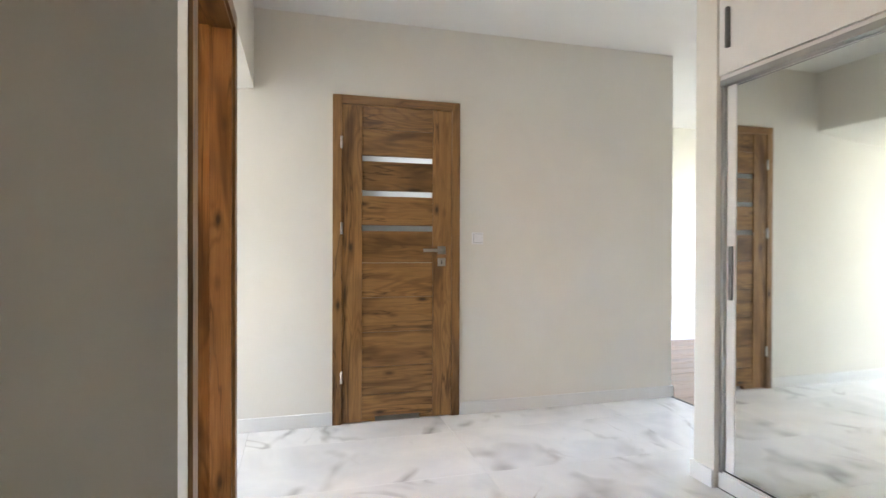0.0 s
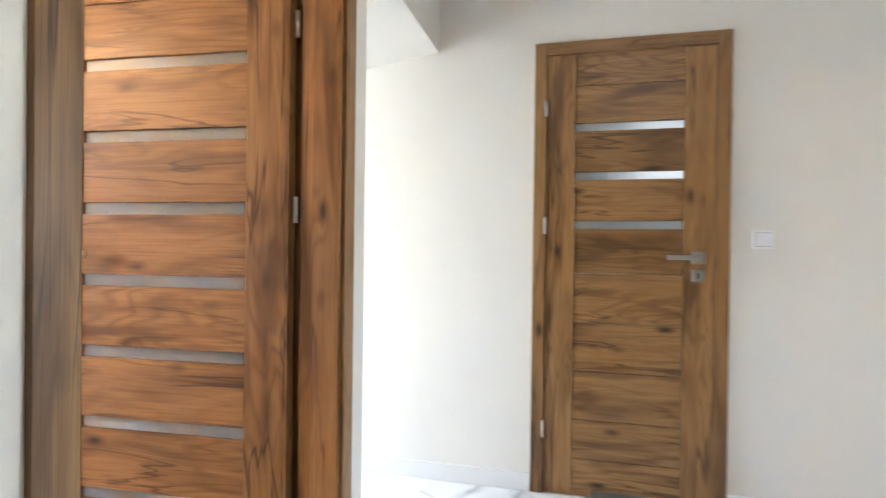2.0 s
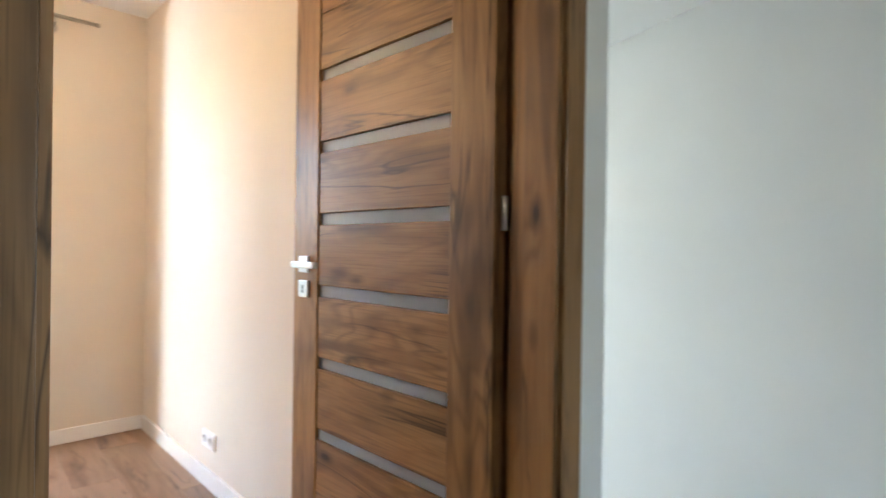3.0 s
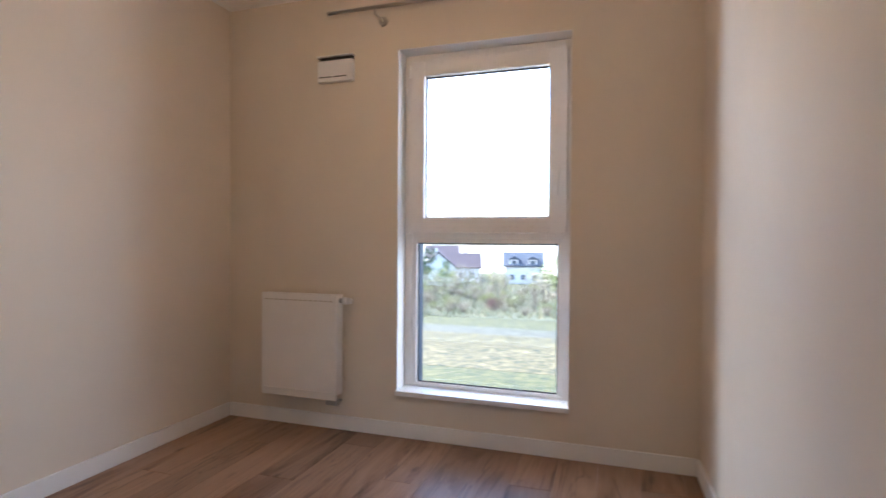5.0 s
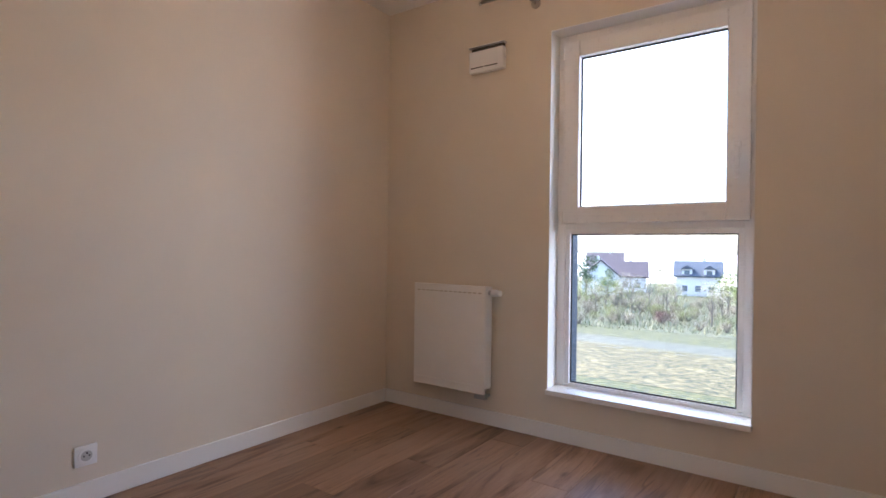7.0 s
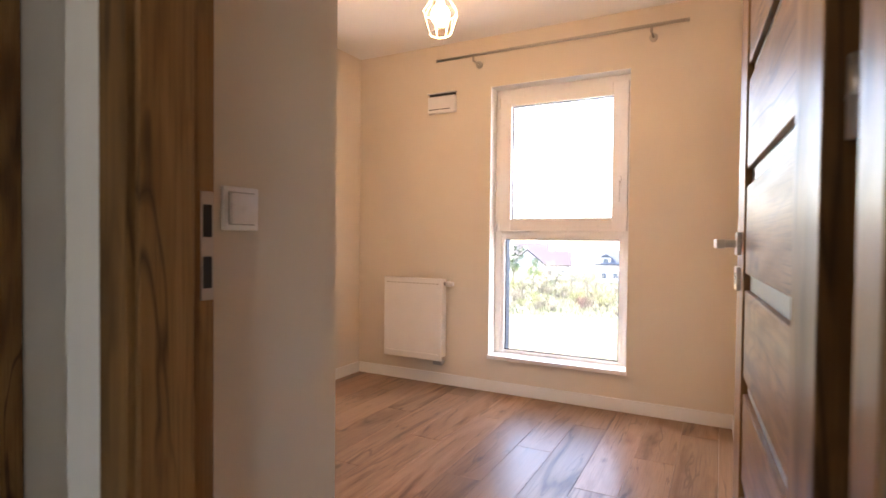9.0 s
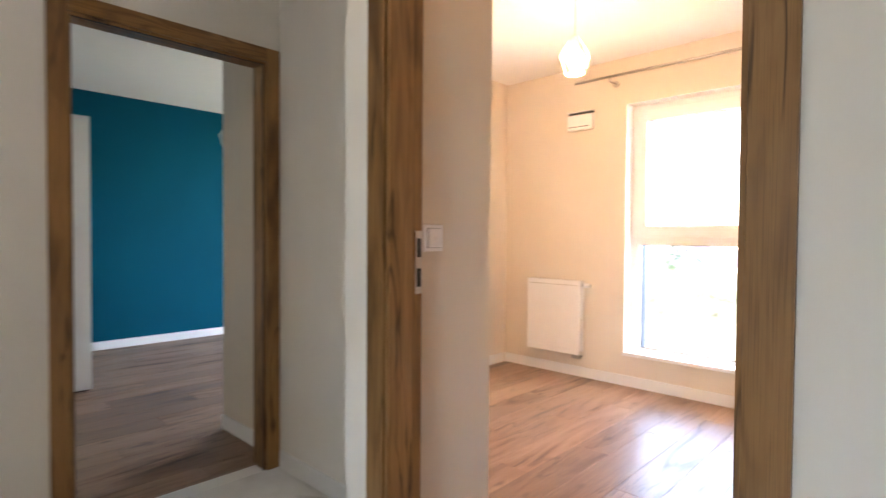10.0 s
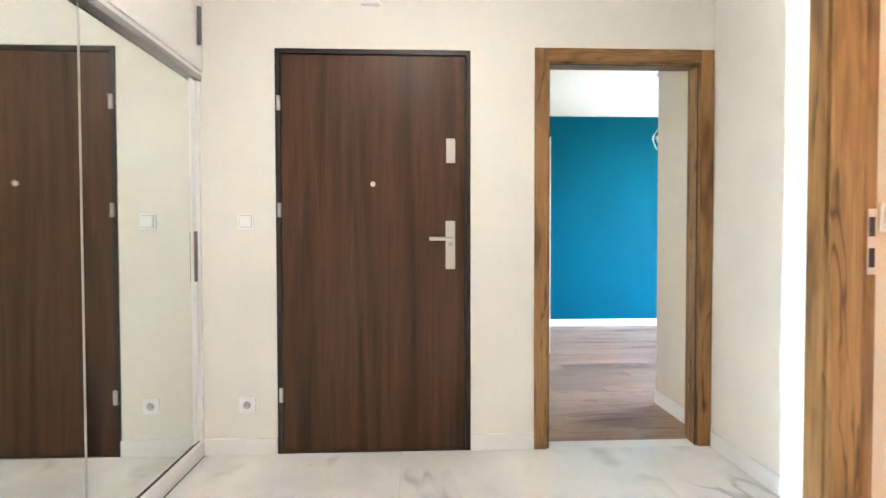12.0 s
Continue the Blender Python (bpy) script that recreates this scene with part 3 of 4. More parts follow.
# ---- bedroom ----
def bedroom_window():
    ob = thing("window_1", "white plastic window with a tilting upper sash over a fixed pane", "window", kind="structure")
    x0, x1 = -3.285, -3.215
    f = 0.048
    zb = 0.014
    y0, y1, z0, z1 = WY0, WY1, WZ0 + 0.024, WZ1
    wr = 0.098
    part("window_frame", boxes(((x0, y0, z0), (x1, y0 + f, z1)), ((x0, y1 - f, z0), (x1, y1, z1)), ((x0, y0 + f, z0), (x1, y1 - f, z0 + zb)), ((x0, y0 + f, z1 - f), (x1, y1 - f, z1)), ((x0, y0 + f, 1.137), (x1, y1 - f, 1.197)), bevel=0.003), M_PVC, ob)
    # fixed pane below
    b = 0.025
    part("glazing_bead", boxes(((x1 - 0.03, y0 + f, z0 + zb), (x1 - 0.006, y0 + f + b, 1.137)), ((x1 - 0.03, y1 - f - b, z0 + zb), (x1 - 0.006, y1 - f, 1.137)), ((x1 - 0.03, y0 + f + b, z0 + zb), (x1 - 0.006, y1 - f - b, z0 + zb + 0.006)), ((x1 - 0.03, y0 + f + b, 1.137 - b), (x1 - 0.006, y1 - f - b, 1.137)), bevel=0.002), M_PVC, ob)
    gy0, gy1, gz0, gz1 = y0 + f + b, y1 - f - b, z0 + zb + 0.006, 1.137 - b
    pane = part("pane", boxes(((x1 - 0.040, gy0 - 0.008, gz0 - 0.008), (x1 - 0.034, gy1 + 0.008, gz1 + 0.008))), M_PANE, ob, "clear window glass")
    pane.visible_shadow = False
    s = 0.007
    part("gasket", boxes(((x1 - 0.033, gy0, gz0), (x1 - 0.026, gy0 + s, gz1)), ((x1 - 0.033, gy1 - s, gz0), (x1 - 0.026, gy1, gz1)), ((x1 - 0.033, gy0 + s, gz0), (x1 - 0.026, gy1 - s, gz0 + s)), ((x1 - 0.033, gy0 + s, gz1 - s), (x1 - 0.026, gy1 - s, gz1))), M_SEAL, ob)
    # tilting sash above
    sx0, sx1 = -3.268, -3.196
    a0, a1, c0, c1 = y0 + 0.036, y1 - 0.026, 1.170, z1 - 0.044
    w = 0.088
    sash = part("sash", boxes(((sx0, a0, c0), (sx1, a0 + w, c1)), ((sx0, a1 - wr, c0), (sx1, a1, c1)), ((sx0, a0 + w, c0), (sx1, a1 - wr, c0 + w)), ((sx0, a0 + w, c1 - w), (sx1, a1 - wr, c1)), bevel=0.004), M_PVC, ob)
    p = part("pane", boxes(((-3.246, a0 + w - 0.006, c0 + w - 0.006), (-3.240, a1 - wr + 0.006, c1 - w + 0.006))), M_PANE, sash, "clear window glass")
    p.visible_shadow = False
    part("gasket", boxes(((-3.238, a0 + w, c0 + w), (-3.230, a0 + w + s, c1 - w)), ((-3.238, a1 - wr - s, c0 + w), (-3.230, a1 - wr, c1 - w)), ((-3.238, a0 + w + s, c0 + w), (-3.230, a1 - wr - s, c0 + w + s)), ((-3.238, a0 + w + s, c1 - w - s), (-3.230, a1 - wr - s, c1 - w))), M_SEAL, sash)
    hy = a1 - 0.052
    bm = boxes(((sx1, hy - 0.014, 1.455), (sx1 + 0.010, hy + 0.014, 1.535)), bevel=0.003)
    rod(bm, (sx1, hy, 1.495), (sx1 + 0.04, hy, 1.495), 0.008)
    add_box(bm, (sx1 + 0.034, hy - 0.010, 1.365), (sx1 + 0.048, hy + 0.010, 1.505), 0.004)
    part("window_handle", bm, M_PVC, sash, "white lever window handle")
    for z in (c0 + 0.03, c1 - 0.06):
        part("hinge", rods(((sx1 + 0.002, a0 - 0.004, z - 0.035), (sx1 + 0.002, a0 - 0.004, z + 0.035), 0.008)), M_PVC, sash)
    # sill board and white reveals
    part("window_sill", boxes(((x1 - 0.01, WY0 - 0.002, WZ0 - 0.004), (-3.076, WY1 + 0.002, WZ0 + 0.023)), bevel=0.004), M_PVC, ob, "white window sill board")
    part("reveal", boxes(((x1, WY0 - 0.001, WZ0 + 0.024), (-3.099, WY0 + 0.003, WZ1)), ((x1, WY1 - 0.003, WZ0 + 0.024), (-3.099, WY1 + 0.001, WZ1)), ((x1, WY0 + 0.003, WZ1 - 0.003), (-3.099, WY1 - 0.003, WZ1 + 0.001))), M_SKIRT, ob, "white painted window reveal")
    part("outer_reveal", boxes(((-3.39, WY0 - 0.001, WZ0), (x0, WY0 + 0.003, WZ1)), ((-3.39, WY1 - 0.003, WZ0), (x0, WY1 + 0.001, WZ1)), ((-3.52, WY0 - 0.09, WZ0 - 0.05), (-3.391, WY0 + 0.003, WZ1 + 0.05)), ((-3.52, WY1 - 0.003, WZ0 - 0.05), (-3.391, WY1 + 0.09, WZ1 + 0.05))), plain("outer_reveal_render", (0.018, 0.026, 0.042), 0.8), ob)


bedroom_window()


def radiator():
    ob = thing("radiator", "white panel radiator below the vent", "radiator")
    y0, y1, z0, z1, xf, xb = -1.434, -0.925, 0.197, 0.811, -2.998, -3.075
    bm = boxes(((xf - 0.012, y0, z0), (xf, y1, z1)), bevel=0.004)
    part("front_panel", bm, M_RAD, ob)
    part("side_cover", boxes(((xb, y0, z0 + 0.03), (xf - 0.013, y0 + 0.004, z1 - 0.004)), bevel=0.001), M_RAD, ob)
    part("side_cover", boxes(((xb, y1 - 0.004, z0 + 0.03), (xf - 0.013, y1, z1 - 0.004)), bevel=0.001), M_RAD, ob)
    part("top_grille", boxes(*[((xb, y0 + 0.006 + 0.0205 * i, z1 - 0.012), (xf - 0.013, y0 + 0.018 + 0.0205 * i, z1 - 0.004)) for i in range(25)]), M_RAD, ob)
    part("back_panel", boxes(((xb, y0 + 0.006, z0 + 0.02), (xb + 0.012, y1 - 0.006, z1 - 0.014)), bevel=0.003), M_RAD, ob)
    # upper row in darker nickel: the shade of the enamel embossing put into colour
    for z, proud, mat in ((z0 + 0.045, 0.006, M_RAD), (z1 - 0.040, 0.0008, M_NICKEL)):
        part("embossing", boxes(*[((xf - 0.001, y0 + 0.026 + 0.0335 * i, z - 0.004), (xf + proud, y0 + 0.048 + 0.0335 * i, z + 0.003)) for i in range(14)]), mat, ob)
    valve = part("valve", rods(((xf - 0.045, y1 - 0.002, z1 - 0.038), (xf - 0.045, y1 + 0.022, z1 - 0.038), 0.014)), M_ALU, ob)
    part("thermostat_knob", rods(((xf - 0.045, y1 + 0.020, z1 - 0.038), (xf - 0.045, y1 + 0.050, z1 - 0.038), 0.021), ((xf - 0.045, y1 + 0.050, z1 - 0.038), (xf - 0.045, y1 + 0.075, z1 - 0.038), 0.017), sides=20), M_PVC, valve, "white thermostat knob", True)
    bm = boxes(((xf - 0.062, y1 - 0.085, z0 - 0.038), (xf - 0.030, y1 - 0.012, z0 - 0.008)), bevel=0.003)
    for y in (y1 - 0.070, y1 - 0.026):
        rod(bm, (xf - 0.046, y, z0 - 0.010), (xf - 0.046, y, z0 + 0.032), 0.009)
        rod(bm, (xf - 0.046, y, z0 - 0.024), (-3.101, y, z0 - 0.024), 0.009)
    part("pipe_block", bm, M_ALU, ob, "chromed pipe connection block")
    for y in (y0 + 0.1, y1 - 0.13):
        part("bracket", boxes(((-3.1, y, z0 + 0.1), (xb, y + 0.03, z1 - 0.1))), M_RAD, ob)


radiator()

vent = thing("air_vent", "white air inlet with dark slots above the radiator", "vent")
part("body", boxes(((-3.1, -1.094, 2.056), (-3.060, -0.864, 2.182)), bevel=0.008), M_PVC, vent)
# solid dark block in place of the shaded gap between body and cap
part("back_plate", boxes(((-3.1, -1.086, 2.1815), (-3.078, -0.872, 2.204)), bevel=0.002), M_DARK, vent, "dark block for the shade of the air gap under the hood")
part("cap", boxes(((-3.1, -1.098, 2.2035), (-3.058, -0.860, 2.210)), bevel=0.002), M_PVC, vent)
for y0, y1 in ((-1.080, -0.995), (-0.985, -0.900)):
    part("slot", boxes(((-3.061, y0, 2.080), (-3.0588, y1, 2.086))), M_DARK, vent)

cr = thing("curtain_rod", "brushed steel curtain rod above the window", "curtain rod")
part("rod", rods(((-2.985, -0.975, 2.416), (-2.985, 0.713, 2.416), 0.0105), ((-2.985, -0.978, 2.416), (-2.985, -0.967, 2.416), 0.0125), ((-2.985, 0.706, 2.416), (-2.985, 0.717, 2.416), 0.0125)), M_NICKEL, cr, smooth=True)
for y in (-0.682, 0.506):
    br = part("bracket", rods(((-3.1, y, 2.380), (-2.985, y, 2.380), 0.007), ((-2.985, y, 2.376), (-2.985, y, 2.406), 0.008)), M_NICKEL, cr)
    part("rosette", rods(((-3.1, y, 2.380), (-3.088, y, 2.380), 0.026)), M_NICKEL, br)


def pendant(label, m, lit):
    """A wire-cage pendant: canopy, cord, socket, bulb, twelve-wire diamond cage."""
    ob = thing("pendant_lamp", label, "lamp", m, "pendant lamps")
    top = H - m.translation.z
    part("canopy", rods(((0, 0, top - 0.025), (0, 0, top - 0.0005), 0.05), sides=24), M_WIRE, ob, smooth=False)
    part("cord", rods(((0, 0, 0.115), (0, 0, top - 0.02), 0.003)), M_WIRE, ob)
    part("lamp_socket", rods(((0, 0, 0.060), (0, 0, 0.125), 0.021)), M_WIRE, ob)
    bm = bmesh.new()
    bmesh.ops.create_uvsphere(bm, u_segments=20, v_segments=12, radius=0.045, matrix=Matrix.Translation((0, 0, 0.005)) @ Matrix.Diagonal((1, 1, 1.15, 1)))
    part("bulb", bm, M_BULB if lit else M_SWITCH, ob, "lit warm bulb" if lit else "", True)
    bm = bmesh.new()
    n = 8
    rings = ((0.115, 0.022), (0.015, 0.086), (-0.085, 0.052))
    for k in range(n):
        a0, a1 = 2 * math.pi * k / n, 2 * math.pi * (k + 1) / n
        pts = [Vector((r * math.cos(a0), r * math.sin(a0), z)) for z, r in rings]
        nxt = [Vector((r * math.cos(a1), r * math.sin(a1), z)) for z, r in rings]
        for p, q in ((pts[0], pts[1]), (pts[1], pts[2]), (pts[0], nxt[0]), (pts[1], nxt[1]), (pts[2], nxt[2])):
            rod(bm, p, q, 0.0022, 6)
    part("cage", bm, M_WIRE, ob, "pale wire cage")
    return ob


LAMP = (-1.788, -0.304, 2.175)
pendant("lit pendant lamp with a pale wire cage", pose(*LAMP), True)
pendant("unlit pendant lamp with a pale wire cage", pose(-1.12, -3.2, 1.99), False)
bulb = new("bulb_light", bpy.data.lights.new("bulb_light", "POINT"))
bulb.data.energy, bulb.data.color, bulb.data.shadow_soft_size = 1.55, (1.0, 0.56, 0.26), 0.05
bulb.location = (LAMP[0], LAMP[1], LAMP[2] - 0.07)

# added, unseen hall ceiling lamp, inferred from light the mirrors throw on the entrance wall
hl = thing("ceiling_lamp", "unseen round white flush lamp added on the hall ceiling", "lamp", pose(1.1, 0.15, H))
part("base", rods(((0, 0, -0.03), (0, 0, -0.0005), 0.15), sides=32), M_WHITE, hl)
bm = bmesh.new()
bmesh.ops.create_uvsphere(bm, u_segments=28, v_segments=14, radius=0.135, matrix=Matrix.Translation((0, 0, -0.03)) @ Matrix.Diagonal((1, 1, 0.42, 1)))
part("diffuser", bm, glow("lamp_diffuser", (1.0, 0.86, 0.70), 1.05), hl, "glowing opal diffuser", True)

# ---- study ----
cab = thing("cabinet", "tall white cabinet before the blue wall", "cabinet")
part("plinth", boxes(((-0.12, -3.90, 0), (1.15, -3.37, 0.03))), M_DARK, cab)
part("body", boxes(((-0.138, -3.92, 0.012), (1.17, -3.352, 2.03)), bevel=0.003), M_WHITE, cab)
for i in range(2):
    part("door", boxes(((-0.136 + 0.643 * i, -3.351, 0.02), (0.504 + 0.643 * i, -3.332, 2.028)), bevel=0.002), M_WHITE, cab)


# ---- outside ----
GZ = -8.0


def soil(name, a, b, c, scale, stretch=(1, 1, 1)):
    m, nt, bs = material(name)
    v = coords(nt, stretch)
    col = ramp(nt, noise_of(nt, v, scale, 8, 0.6, 0.65), [(0.36, a), (0.5, b), (0.64, c)])
    nt.links.new(col, bs.inputs["Base Color"])
    bs.inputs["Roughness"].default_value = 0.9
    bump(nt, bs, noise_of(nt, v, scale * 3, 5), 0.6, 0.15)
    return m


M_GRASS = soil("spring_grass", (0.015, 0.021, 0.003), (0.042, 0.045, 0.008), (0.085, 0.078, 0.02), 1.6)
M_FIELD = soil("stubble_field", (0.010, 0.014, 0.002), (0.058, 0.050, 0.013), (0.15, 0.118, 0.05), 2.2, (1.0, 0.8, 1))
M_TRACK = soil("dry_earth", (0.026, 0.031, 0.017), (0.055, 0.057, 0.036), (0.085, 0.079, 0.058), 1.4)
M_SCRUB = soil("scrub", (0.023, 0.033, 0.012), (0.052, 0.055, 0.023), (0.098, 0.088, 0.049), 0.9)
# far ground: the pale haze towards the horizon is put into its colour
M_FARHAZE = soil("far_haze_ground", (0.324, 0.315, 0.243), (0.396, 0.378, 0.306), (0.468, 0.432, 0.360), 0.05)
M_BARK = soil("bark", (0.070, 0.056, 0.042), (0.133, 0.108, 0.084), (0.210, 0.175, 0.133), 6)


def leaf_mat(name, a, b):
    m, nt, bs = material(name)
    geo = nt.nodes.new("ShaderNodeNewGeometry")
    nt.links.new(ramp(nt, geo.outputs["Random Per Island"], [(0.0, a), (1.0, b)]), bs.inputs["Base Color"])
    bs.inputs["Roughness"].default_value = 0.7
    return m


M_LEAF = leaf_mat("spring_leaves", (0.095, 0.120, 0.026), (0.300, 0.310, 0.085))
M_LEAF_DARK = leaf_mat("conifer_needles", (0.025, 0.05, 0.025), (0.06, 0.10, 0.04))
M_TWIG_RED = leaf_mat("red_twigs", (0.096, 0.036, 0.032), (0.160, 0.080, 0.064))
M_TWIG = leaf_mat("bare_twigs", (0.190, 0.165, 0.110), (0.380, 0.330, 0.230))
M_RENDER = plain("white_render", (0.558, 0.549, 0.522), 0.85)
M_SLATE = plain("slate_roof", (0.045, 0.055, 0.07), 0.7)
M_BROWNROOF = plain("brown_roof", (0.050, 0.036, 0.040), 0.75)
M_REDROOF = plain("red_roof", (0.33, 0.10, 0.06), 0.75)
M_FARGLASS = plain("far_window_glass", (0.10, 0.12, 0.14), 0.15)

bm = bmesh.new()
bmesh.ops.create_grid(bm, x_segments=1, y_segments=1, size=2500, matrix=Matrix.Translation((0, 0, GZ)))
structure("ground", bm, M_GRASS, "spring grass ground")
structure("field", boxes(((-51, -60, GZ - 0.01), (-37, 40, GZ + 0.012))), M_FIELD, "pale stubble field")
structure("track", boxes(((-55.4, -70, GZ - 0.01), (-51, 50, GZ + 0.012))), M_TRACK, "dry earth farm track")
structure("scrubland", boxes(((-125, -80, GZ - 0.01), (-62, 60, GZ + 0.012))), M_SCRUB, "rough scrubland")
structure("far_field", boxes(((-1400, -900, GZ + 0.01), (-150, 900, GZ + 0.05))), M_FARHAZE, "far ground beyond the village, haze put in its pale colour")


def house(label, m, w, d, eaves, ridge, roof_m, dormers):
    """A rendered house; its front looks along +x in its own axes, the ridge runs along y."""
    ob = thing("house", label, "house", m, "houses beyond the field")
    part("wall", boxes(((-d / 2, -w / 2, 0), (d / 2, w / 2, eaves))), M_RENDER, ob)
    bm = bmesh.new()
    o = 0.5
    sec = [(-d / 2 - o, eaves - 0.3), (0, ridge), (d / 2 + o, eaves - 0.3), (d / 2 + o, eaves - 0.05), (0, ridge + 0.3), (-d / 2 - o, eaves - 0.05)]
    l, r = [[bm.verts.new((x, y, z)) for x, z in sec] for y in (-w / 2 - o, w / 2 + o)]
    bm.faces.new(l), bm.faces.new(r)
    for i in range(6):
        bm.faces.new((l[i], l[(i + 1) % 6], r[(i + 1) % 6], r[i]))
    roof = part("roof", bm, roof_m, ob)
    for y in (-w / 2, w / 2):
        bm = bmesh.new()
        tri = [[bm.verts.new((x, y + s, z)) for x, z in ((-d / 2, eaves - 0.01), (d / 2, eaves - 0.01), (0, ridge - 0.05))] for s in (-0.1, 0.1)]
        bm.faces.new(tri[0]), bm.faces.new(tri[1])
        for i in range(3):
            bm.faces.new((tri[0][i], tri[0][(i + 1) % 3], tri[1][(i + 1) % 3], tri[1][i]))
        part("gable", bm, M_RENDER, ob)
    part("chimney", boxes(((-0.9, w * 0.1, ridge - 0.8), (-0.3, w * 0.1 + 0.6, ridge + 0.9))), M_RENDER, roof)
    for y in dormers:
        x1 = d / 2 + 0.05
        dm = part("dormer", boxes(((0.6, y - 0.95, eaves - 0.4), (x1, y + 0.95, eaves + 1.35))), M_RENDER, ob)
        bm = bmesh.new()
        tri = [[bm.verts.new((x, yy, z)) for yy, z in ((y - 1.25, eaves + 1.25), (y + 1.25, eaves + 1.25), (y, eaves + 2.1))] for x in (0.3, x1 + 0.35)]
        bm.faces.new(tri[0]), bm.faces.new(tri[1])
        for i in range(3):
            bm.faces.new((tri[0][i], tri[0][(i + 1) % 3], tri[1][(i + 1) % 3], tri[1][i]))
        part("dormer_roof", bm, roof_m, dm)
        part("window", boxes(((x1 - 0.02, y - 0.5, eaves + 0.0), (x1 + 0.05, y + 0.5, eaves + 1.0))), M_FARGLASS, dm)
    for y in (-w * 0.3, 0.0, w * 0.3):
        part("window", boxes(((d / 2 - 0.05, y - 0.5, 0.95), (d / 2 + 0.05, y + 0.5, 2.1))), M_FARGLASS, ob)
    return ob


def far(px_yaw, dist):
    a = radians(px_yaw)
    return -0.56 - math.sin(a) * dist, 0.49 + math.cos(a) * dist


def place_house(label, yaw, dist, turn, *args):
    x, y = far(yaw, dist)
    house(label, pose(x, y, GZ, 0, 0, yaw - 90 + turn), *args)


place_house("white two-dormer house with a slate roof", 99.55, 119, 0, 8.0, 7.0, 4.1, 6.6, M_SLATE, (-2.0, 2.0))
place_house("white house with its gable front under a brown roof", 108.7, 114, 90, 9.0, 7.2, 3.6, 6.8, M_BROWNROOF, ())
place_house("white house with a long low brown roof", 106.3, 124, 0, 8.6, 8.0, 3.4, 6.2, M_BROWNROOF, ())
place_house("white house with a brown roof behind the others", 108.3, 138, 0, 8.0, 8.0, 5.2, 7.9, M_BROWNROOF, ())
place_house("white house with a red roof at the edge of the village", 93.0, 104, 0, 9.0, 9.0, 3.6, 6.8, M_REDROOF, ())
place_house("white house with a red roof at the edge of the village", 122.0, 120, 0, 11.0, 9.0, 4.0, 7.4, M_REDROOF, ())

rng = random.Random(7)


def clump(bm, c, size, count, leaf_size):
    for _ in range(count):
        p = Vector((rng.gauss(0, 0.42), rng.gauss(0, 0.42), rng.gauss(0, 0.38))) * size + c
        n = Vector((rng.uniform(-1, 1), rng.uniform(-1, 1), rng.uniform(-0.3, 1))).normalized()
        u = n.orthogonal().normalized() * leaf_size * rng.uniform(0.6, 1.3)
        v = n.cross(u) * rng.uniform(0.5, 0.9)
        bm.faces.new([bm.verts.new(q) for q in (p - u, p - v, p + u, p + v)])


def tree(label, height, spread, mat, leaves, group="trees beyond the field"):
    ob = thing("tree", label, "tree", None, group)
    bm = bmesh.new()
    rod(bm, (0, 0, -0.2), (0.1, 0.05, height * 0.55), height * 0.022, 9, height * 0.012)
    tips = []
    for k in range(9):
        a, z = k * 2.4 + rng.uniform(-0.4, 0.4), height * rng.uniform(0.28, 0.6)
        tip = Vector((math.cos(a) * spread * rng.uniform(0.4, 0.95), math.sin(a) * spread * rng.uniform(0.4, 0.95), z + height * rng.uniform(0.12, 0.38)))
        rod(bm, (0.05, 0.03, z * 0.9), tip, height * 0.009, 6, height * 0.003)
        tips.append(tip)
    part("trunk", bm, M_BARK, ob)
    bm = bmesh.new()
    for tip in tips + [Vector((0, 0, height * 0.8)), Vector((0.2, 0, height * 0.92))]:
        clump(bm, tip, spread * 0.55, leaves, height * 0.017)
    part("crown", bm, mat, ob)
    return ob


def shrub(label, size, mat, leaves):
    ob = thing("shrub", label, "shrub", None, "shrubs at the field edge")
    bm = bmesh.new()
    for k in range(14):
        a = k * 2.4
        rod(bm, (0, 0, -0.1), (math.cos(a) * size * rng.uniform(0.3, 0.9), math.sin(a) * size * rng.uniform(0.3, 0.9), size * rng.uniform(0.6, 1.2)), 0.05, 5, 0.012)
    part("stems", bm, M_BARK, ob)
    bm = bmesh.new()
    for k in range(6):
        clump(bm, Vector((rng.uniform(-0.6, 0.6) * size, rng.uniform(-0.6, 0.6) * size, size * rng.uniform(0.4, 0.9))), size * 0.6, leaves, size * 0.034)
    part("foliage", bm, mat, ob)
    return ob


t_green = tree("pale green tree in spring leaf", 5.4, 2.2, M_LEAF, 95)
t_thin = tree("thin tree just coming into leaf", 5.4, 1.5, M_TWIG, 40)
t_dark = tree("dark green conifer beside a house", 8.0, 1.7, M_LEAF_DARK, 110)
s_red = shrub("reddish bare shrub at the field edge", 1.5, M_TWIG_RED, 260)
s_tan = shrub("dry tan shrub at the field edge", 1.3, M_TWIG, 110)
s_green = shrub("pale green shrub at the field edge", 1.4, M_LEAF, 130)
for base, yaw, dist in ((t_green, 108.2, 84), (t_thin, 98.3, 70), (t_dark, 110.2, 92), (s_red, 102.6, 70), (s_tan, 106.0, 68), (s_green, 103.5, 78)):
    x, y = far(yaw, dist)
    base.matrix_world = pose(x, y, GZ, 0, 0, yaw)
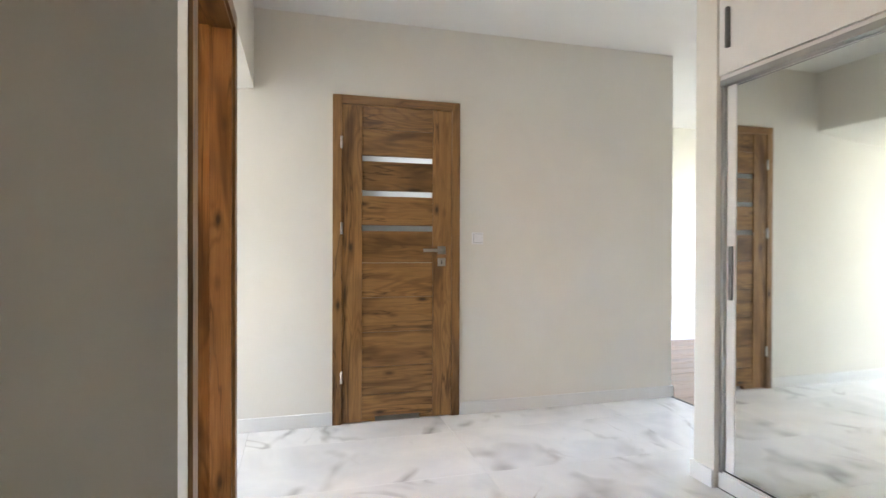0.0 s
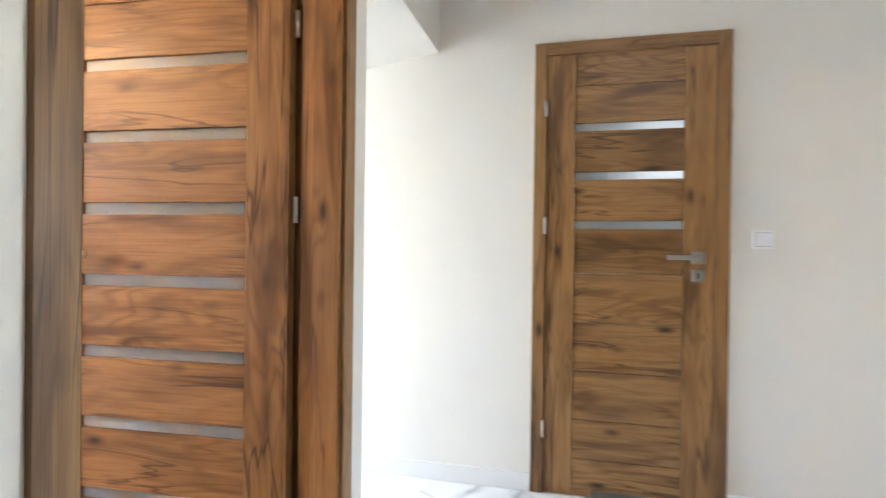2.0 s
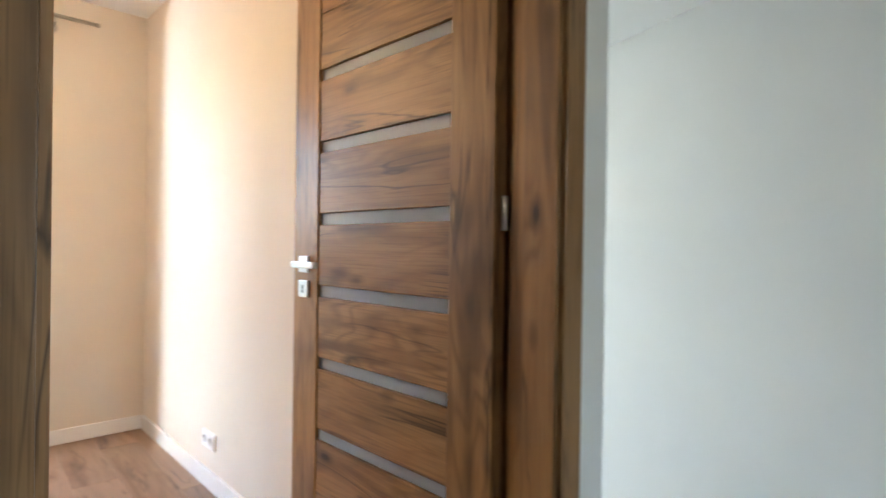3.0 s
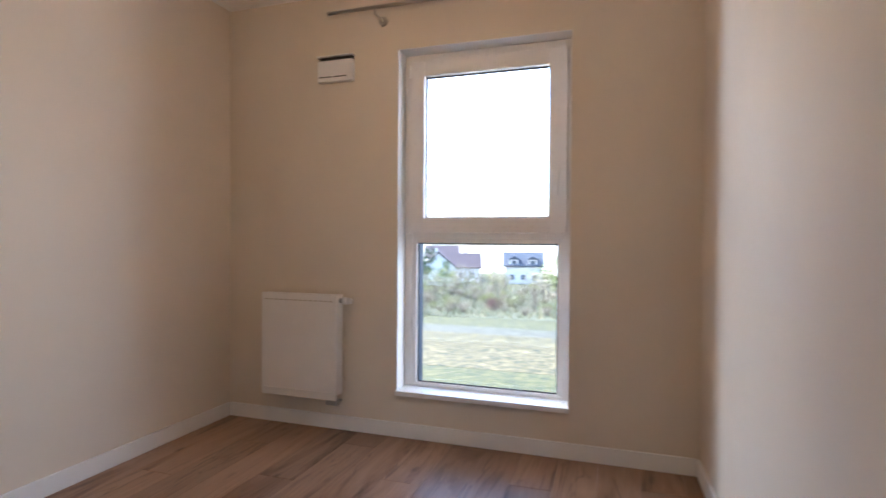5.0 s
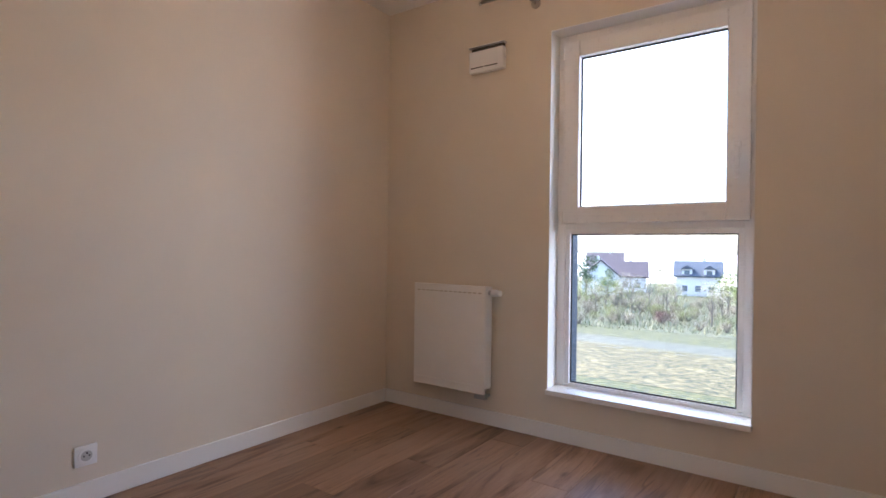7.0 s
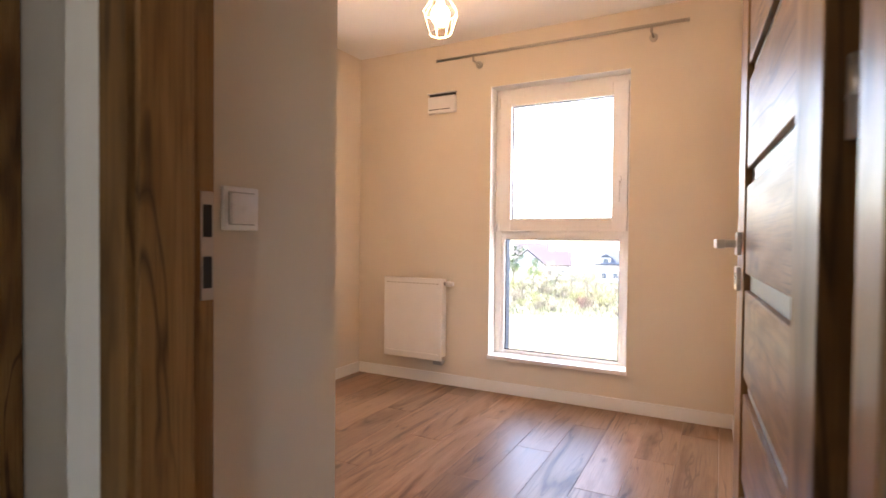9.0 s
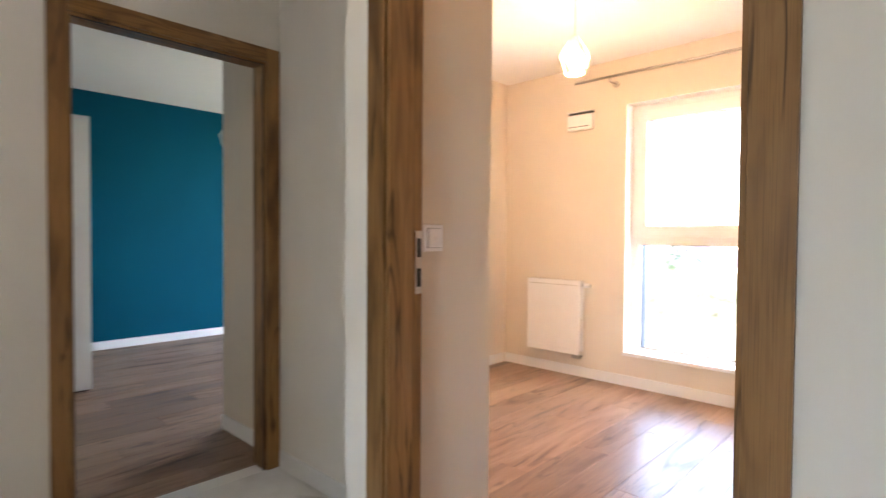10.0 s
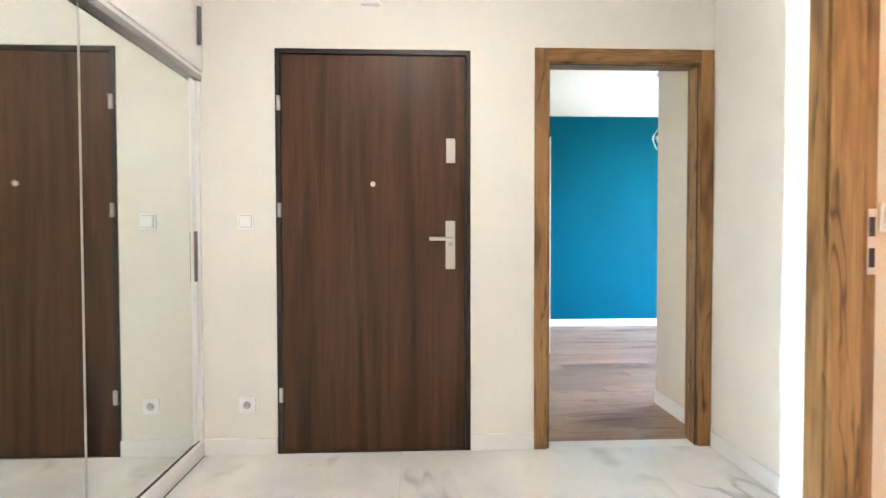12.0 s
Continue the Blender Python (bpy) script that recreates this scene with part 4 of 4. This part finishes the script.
for base, yaw, dist, s in ((t_thin, 105.6, 80, 1.0), (t_thin, 102.3, 78, 0.95), (t_thin, 101.5, 88, 0.9), (t_thin, 107.0, 76, 0.8), (t_green, 96.9, 82, 1.15), (t_green, 96.0, 88, 1.2), (t_green, 102.6, 94, 0.85), (t_green, 107.2, 90, 0.75), (t_dark, 108.0, 99, 0.7), (t_thin, 104.8, 72, 0.75), (t_thin, 103.9, 84, 0.9), (t_thin, 106.6, 88, 1.0), (t_thin, 109.2, 78, 0.85), (t_thin, 97.4, 76, 0.9), (t_green, 105.2, 98, 0.6), (t_green, 101.6, 99, 0.6), (t_green, 109.6, 90, 0.85)):
    x, y = far(yaw, dist)
    copy_thing(base, pose(x, y, GZ, 0, 0, yaw * 37)).scale = (s, s, s)
for k in range(200):
    base = (s_tan, s_green, s_tan, t_thin, s_tan, s_green, t_green, s_tan)[k % 8]
    yaw, dist = 84 + k * 0.24 + rng.uniform(-0.5, 0.5), rng.uniform(66, 98)
    if base in (t_green, t_thin) and 95 < yaw < 111:
        base = s_tan
    x, y = far(yaw, dist)
    s = rng.uniform(0.5, 1.15)
    copy_thing(base, pose(x, y, GZ, 0, 0, rng.uniform(0, 360))).scale = (s, s, s * rng.uniform(0.8, 1.2))
for k in range(14):
    yaw, dist = 82 + k * 3.4 + rng.uniform(-0.8, 0.8), rng.uniform(140, 190)
    x, y = far(yaw, dist)
    copy_thing(t_green, pose(x, y, GZ, 0, 0, rng.uniform(0, 360)))

bm = bmesh.new()
for _ in range(20000):
    x, y = far(rng.uniform(80, 124), rng.uniform(63, 118))
    h, a, w = rng.uniform(0.2, 1.0) ** 1.5, rng.uniform(0, 6.28), rng.uniform(0.02, 0.06)
    dx, dy = math.cos(a) * w, math.sin(a) * w
    lx, ly = rng.gauss(0, 0.25) * h, rng.gauss(0, 0.25) * h
    bm.faces.new([bm.verts.new(q) for q in ((x - dx, y - dy, GZ - 0.02), (x + dx, y + dy, GZ - 0.02), (x + lx, y + ly, GZ + h))])
ob = finish("tall_dry_grass", bm, leaf_mat("dry_grass_blades", (0.085, 0.105, 0.034), (0.330, 0.290, 0.160)))
tagged(ob, "tall dry grass and weeds between the field and houses", "grass", kind="stuff")

# ---- floor pieces ----
plank_meshes = {}


def box_mesh(name, size, mat, bevel=0.0):
    bm = boxes(((0, 0, -0.008), (size[0], size[1], 0)))
    if bevel:
        top = [e for e in bm.edges if all(abs(v.co.z) < 1e-6 for v in e.verts)]
        bmesh.ops.bevel(bm, geom=top, offset=bevel, segments=1, affect="EDGES")
    bmesh.ops.recalc_face_normals(bm, faces=bm.faces)
    me = bpy.data.meshes.new(name)
    bm.to_mesh(me)
    bm.free()
    me.materials.append(mat)
    return me


def lay(parent, name, x0, x1, y0, y1, length, width, gap, mat, bevel, stagger):
    """Boards or tiles with the long side along x, cut at the edges of the room."""
    row, y = 0, y0
    while y < y1 - 1e-4:
        w = min(width, y1 - y)
        x = x0 - (stagger * row % 1.0) * length
        while x < x1 - 1e-4:
            a, b = max(x, x0), min(x + length, x1)
            if b - a > 0.01:
                key = (name, round(b - a - gap, 3), round(w - gap, 3))
                if key not in plank_meshes:
                    plank_meshes[key] = box_mesh(name, (b - a - gap, w - gap), mat, bevel)
                ob = new(name, plank_meshes[key])
                ob.parent = parent
                ob.location = (a + gap / 2, y + gap / 2, 0)
            x += length
        y += width
        row += 1


fl_hall = tagged(new("floor_hall"), "white marble-look floor tiles with grey veins", kind="structure")
lay(fl_hall, "tile", -0.029, 2.98, YE, YA, 1.2, 0.6, 0.0012, M_MARBLE, 0.0003, 0.0)
lay(fl_hall, "tile", -0.462, -0.029, YE, KY, 1.2, 0.6, 0.0012, M_MARBLE, 0.0003, 0.0)
lay(fl_hall, "tile", -3.1, -0.029, 1.187, YA, 1.2, 0.6, 0.0012, M_MARBLE, 0.0003, 0.0)
lay(fl_hall, "tile", -0.391, 0.420, -1.285, YE, 1.2, 0.6, 0.0012, M_MARBLE, 0.0003, 0.0)
fl_bed = tagged(new("floor_bedroom"), "greyish-brown oak laminate floor boards", kind="structure")
lay(fl_bed, "plank", -3.1, -0.520, -1.79, 1.08, 1.29, 0.193, 0.0008, M_PLANK, 0.0012, 0.37)
lay(fl_bed, "plank", -0.520, -0.03, 0.100, 1.08, 1.29, 0.193, 0.0008, M_PLANK, 0.0012, 0.37)
fl_study = tagged(new("floor_study"), "greyish-brown oak laminate floor boards", kind="structure")
lay(fl_study, "plank", -3.1, 1.6, -4.903, -1.85, 1.29, 0.193, 0.0008, M_PLANK, 0.0012, 0.37)
lay(fl_study, "plank", -0.500, 1.6, -1.85, -1.318, 1.29, 0.193, 0.0008, M_PLANK, 0.0012, 0.37)
lay(fl_study, "plank", -0.391, 0.420, -1.318, -1.287, 1.29, 0.193, 0.0008, M_PLANK, 0.0012, 0.37)
fl_liv = tagged(new("floor_living"), "greyish-brown oak laminate floor boards", kind="structure")
lay(fl_liv, "plank", 2.998, 6.45, -1.4, 4.15, 1.29, 0.193, 0.0008, M_PLANK, 0.0012, 0.37)
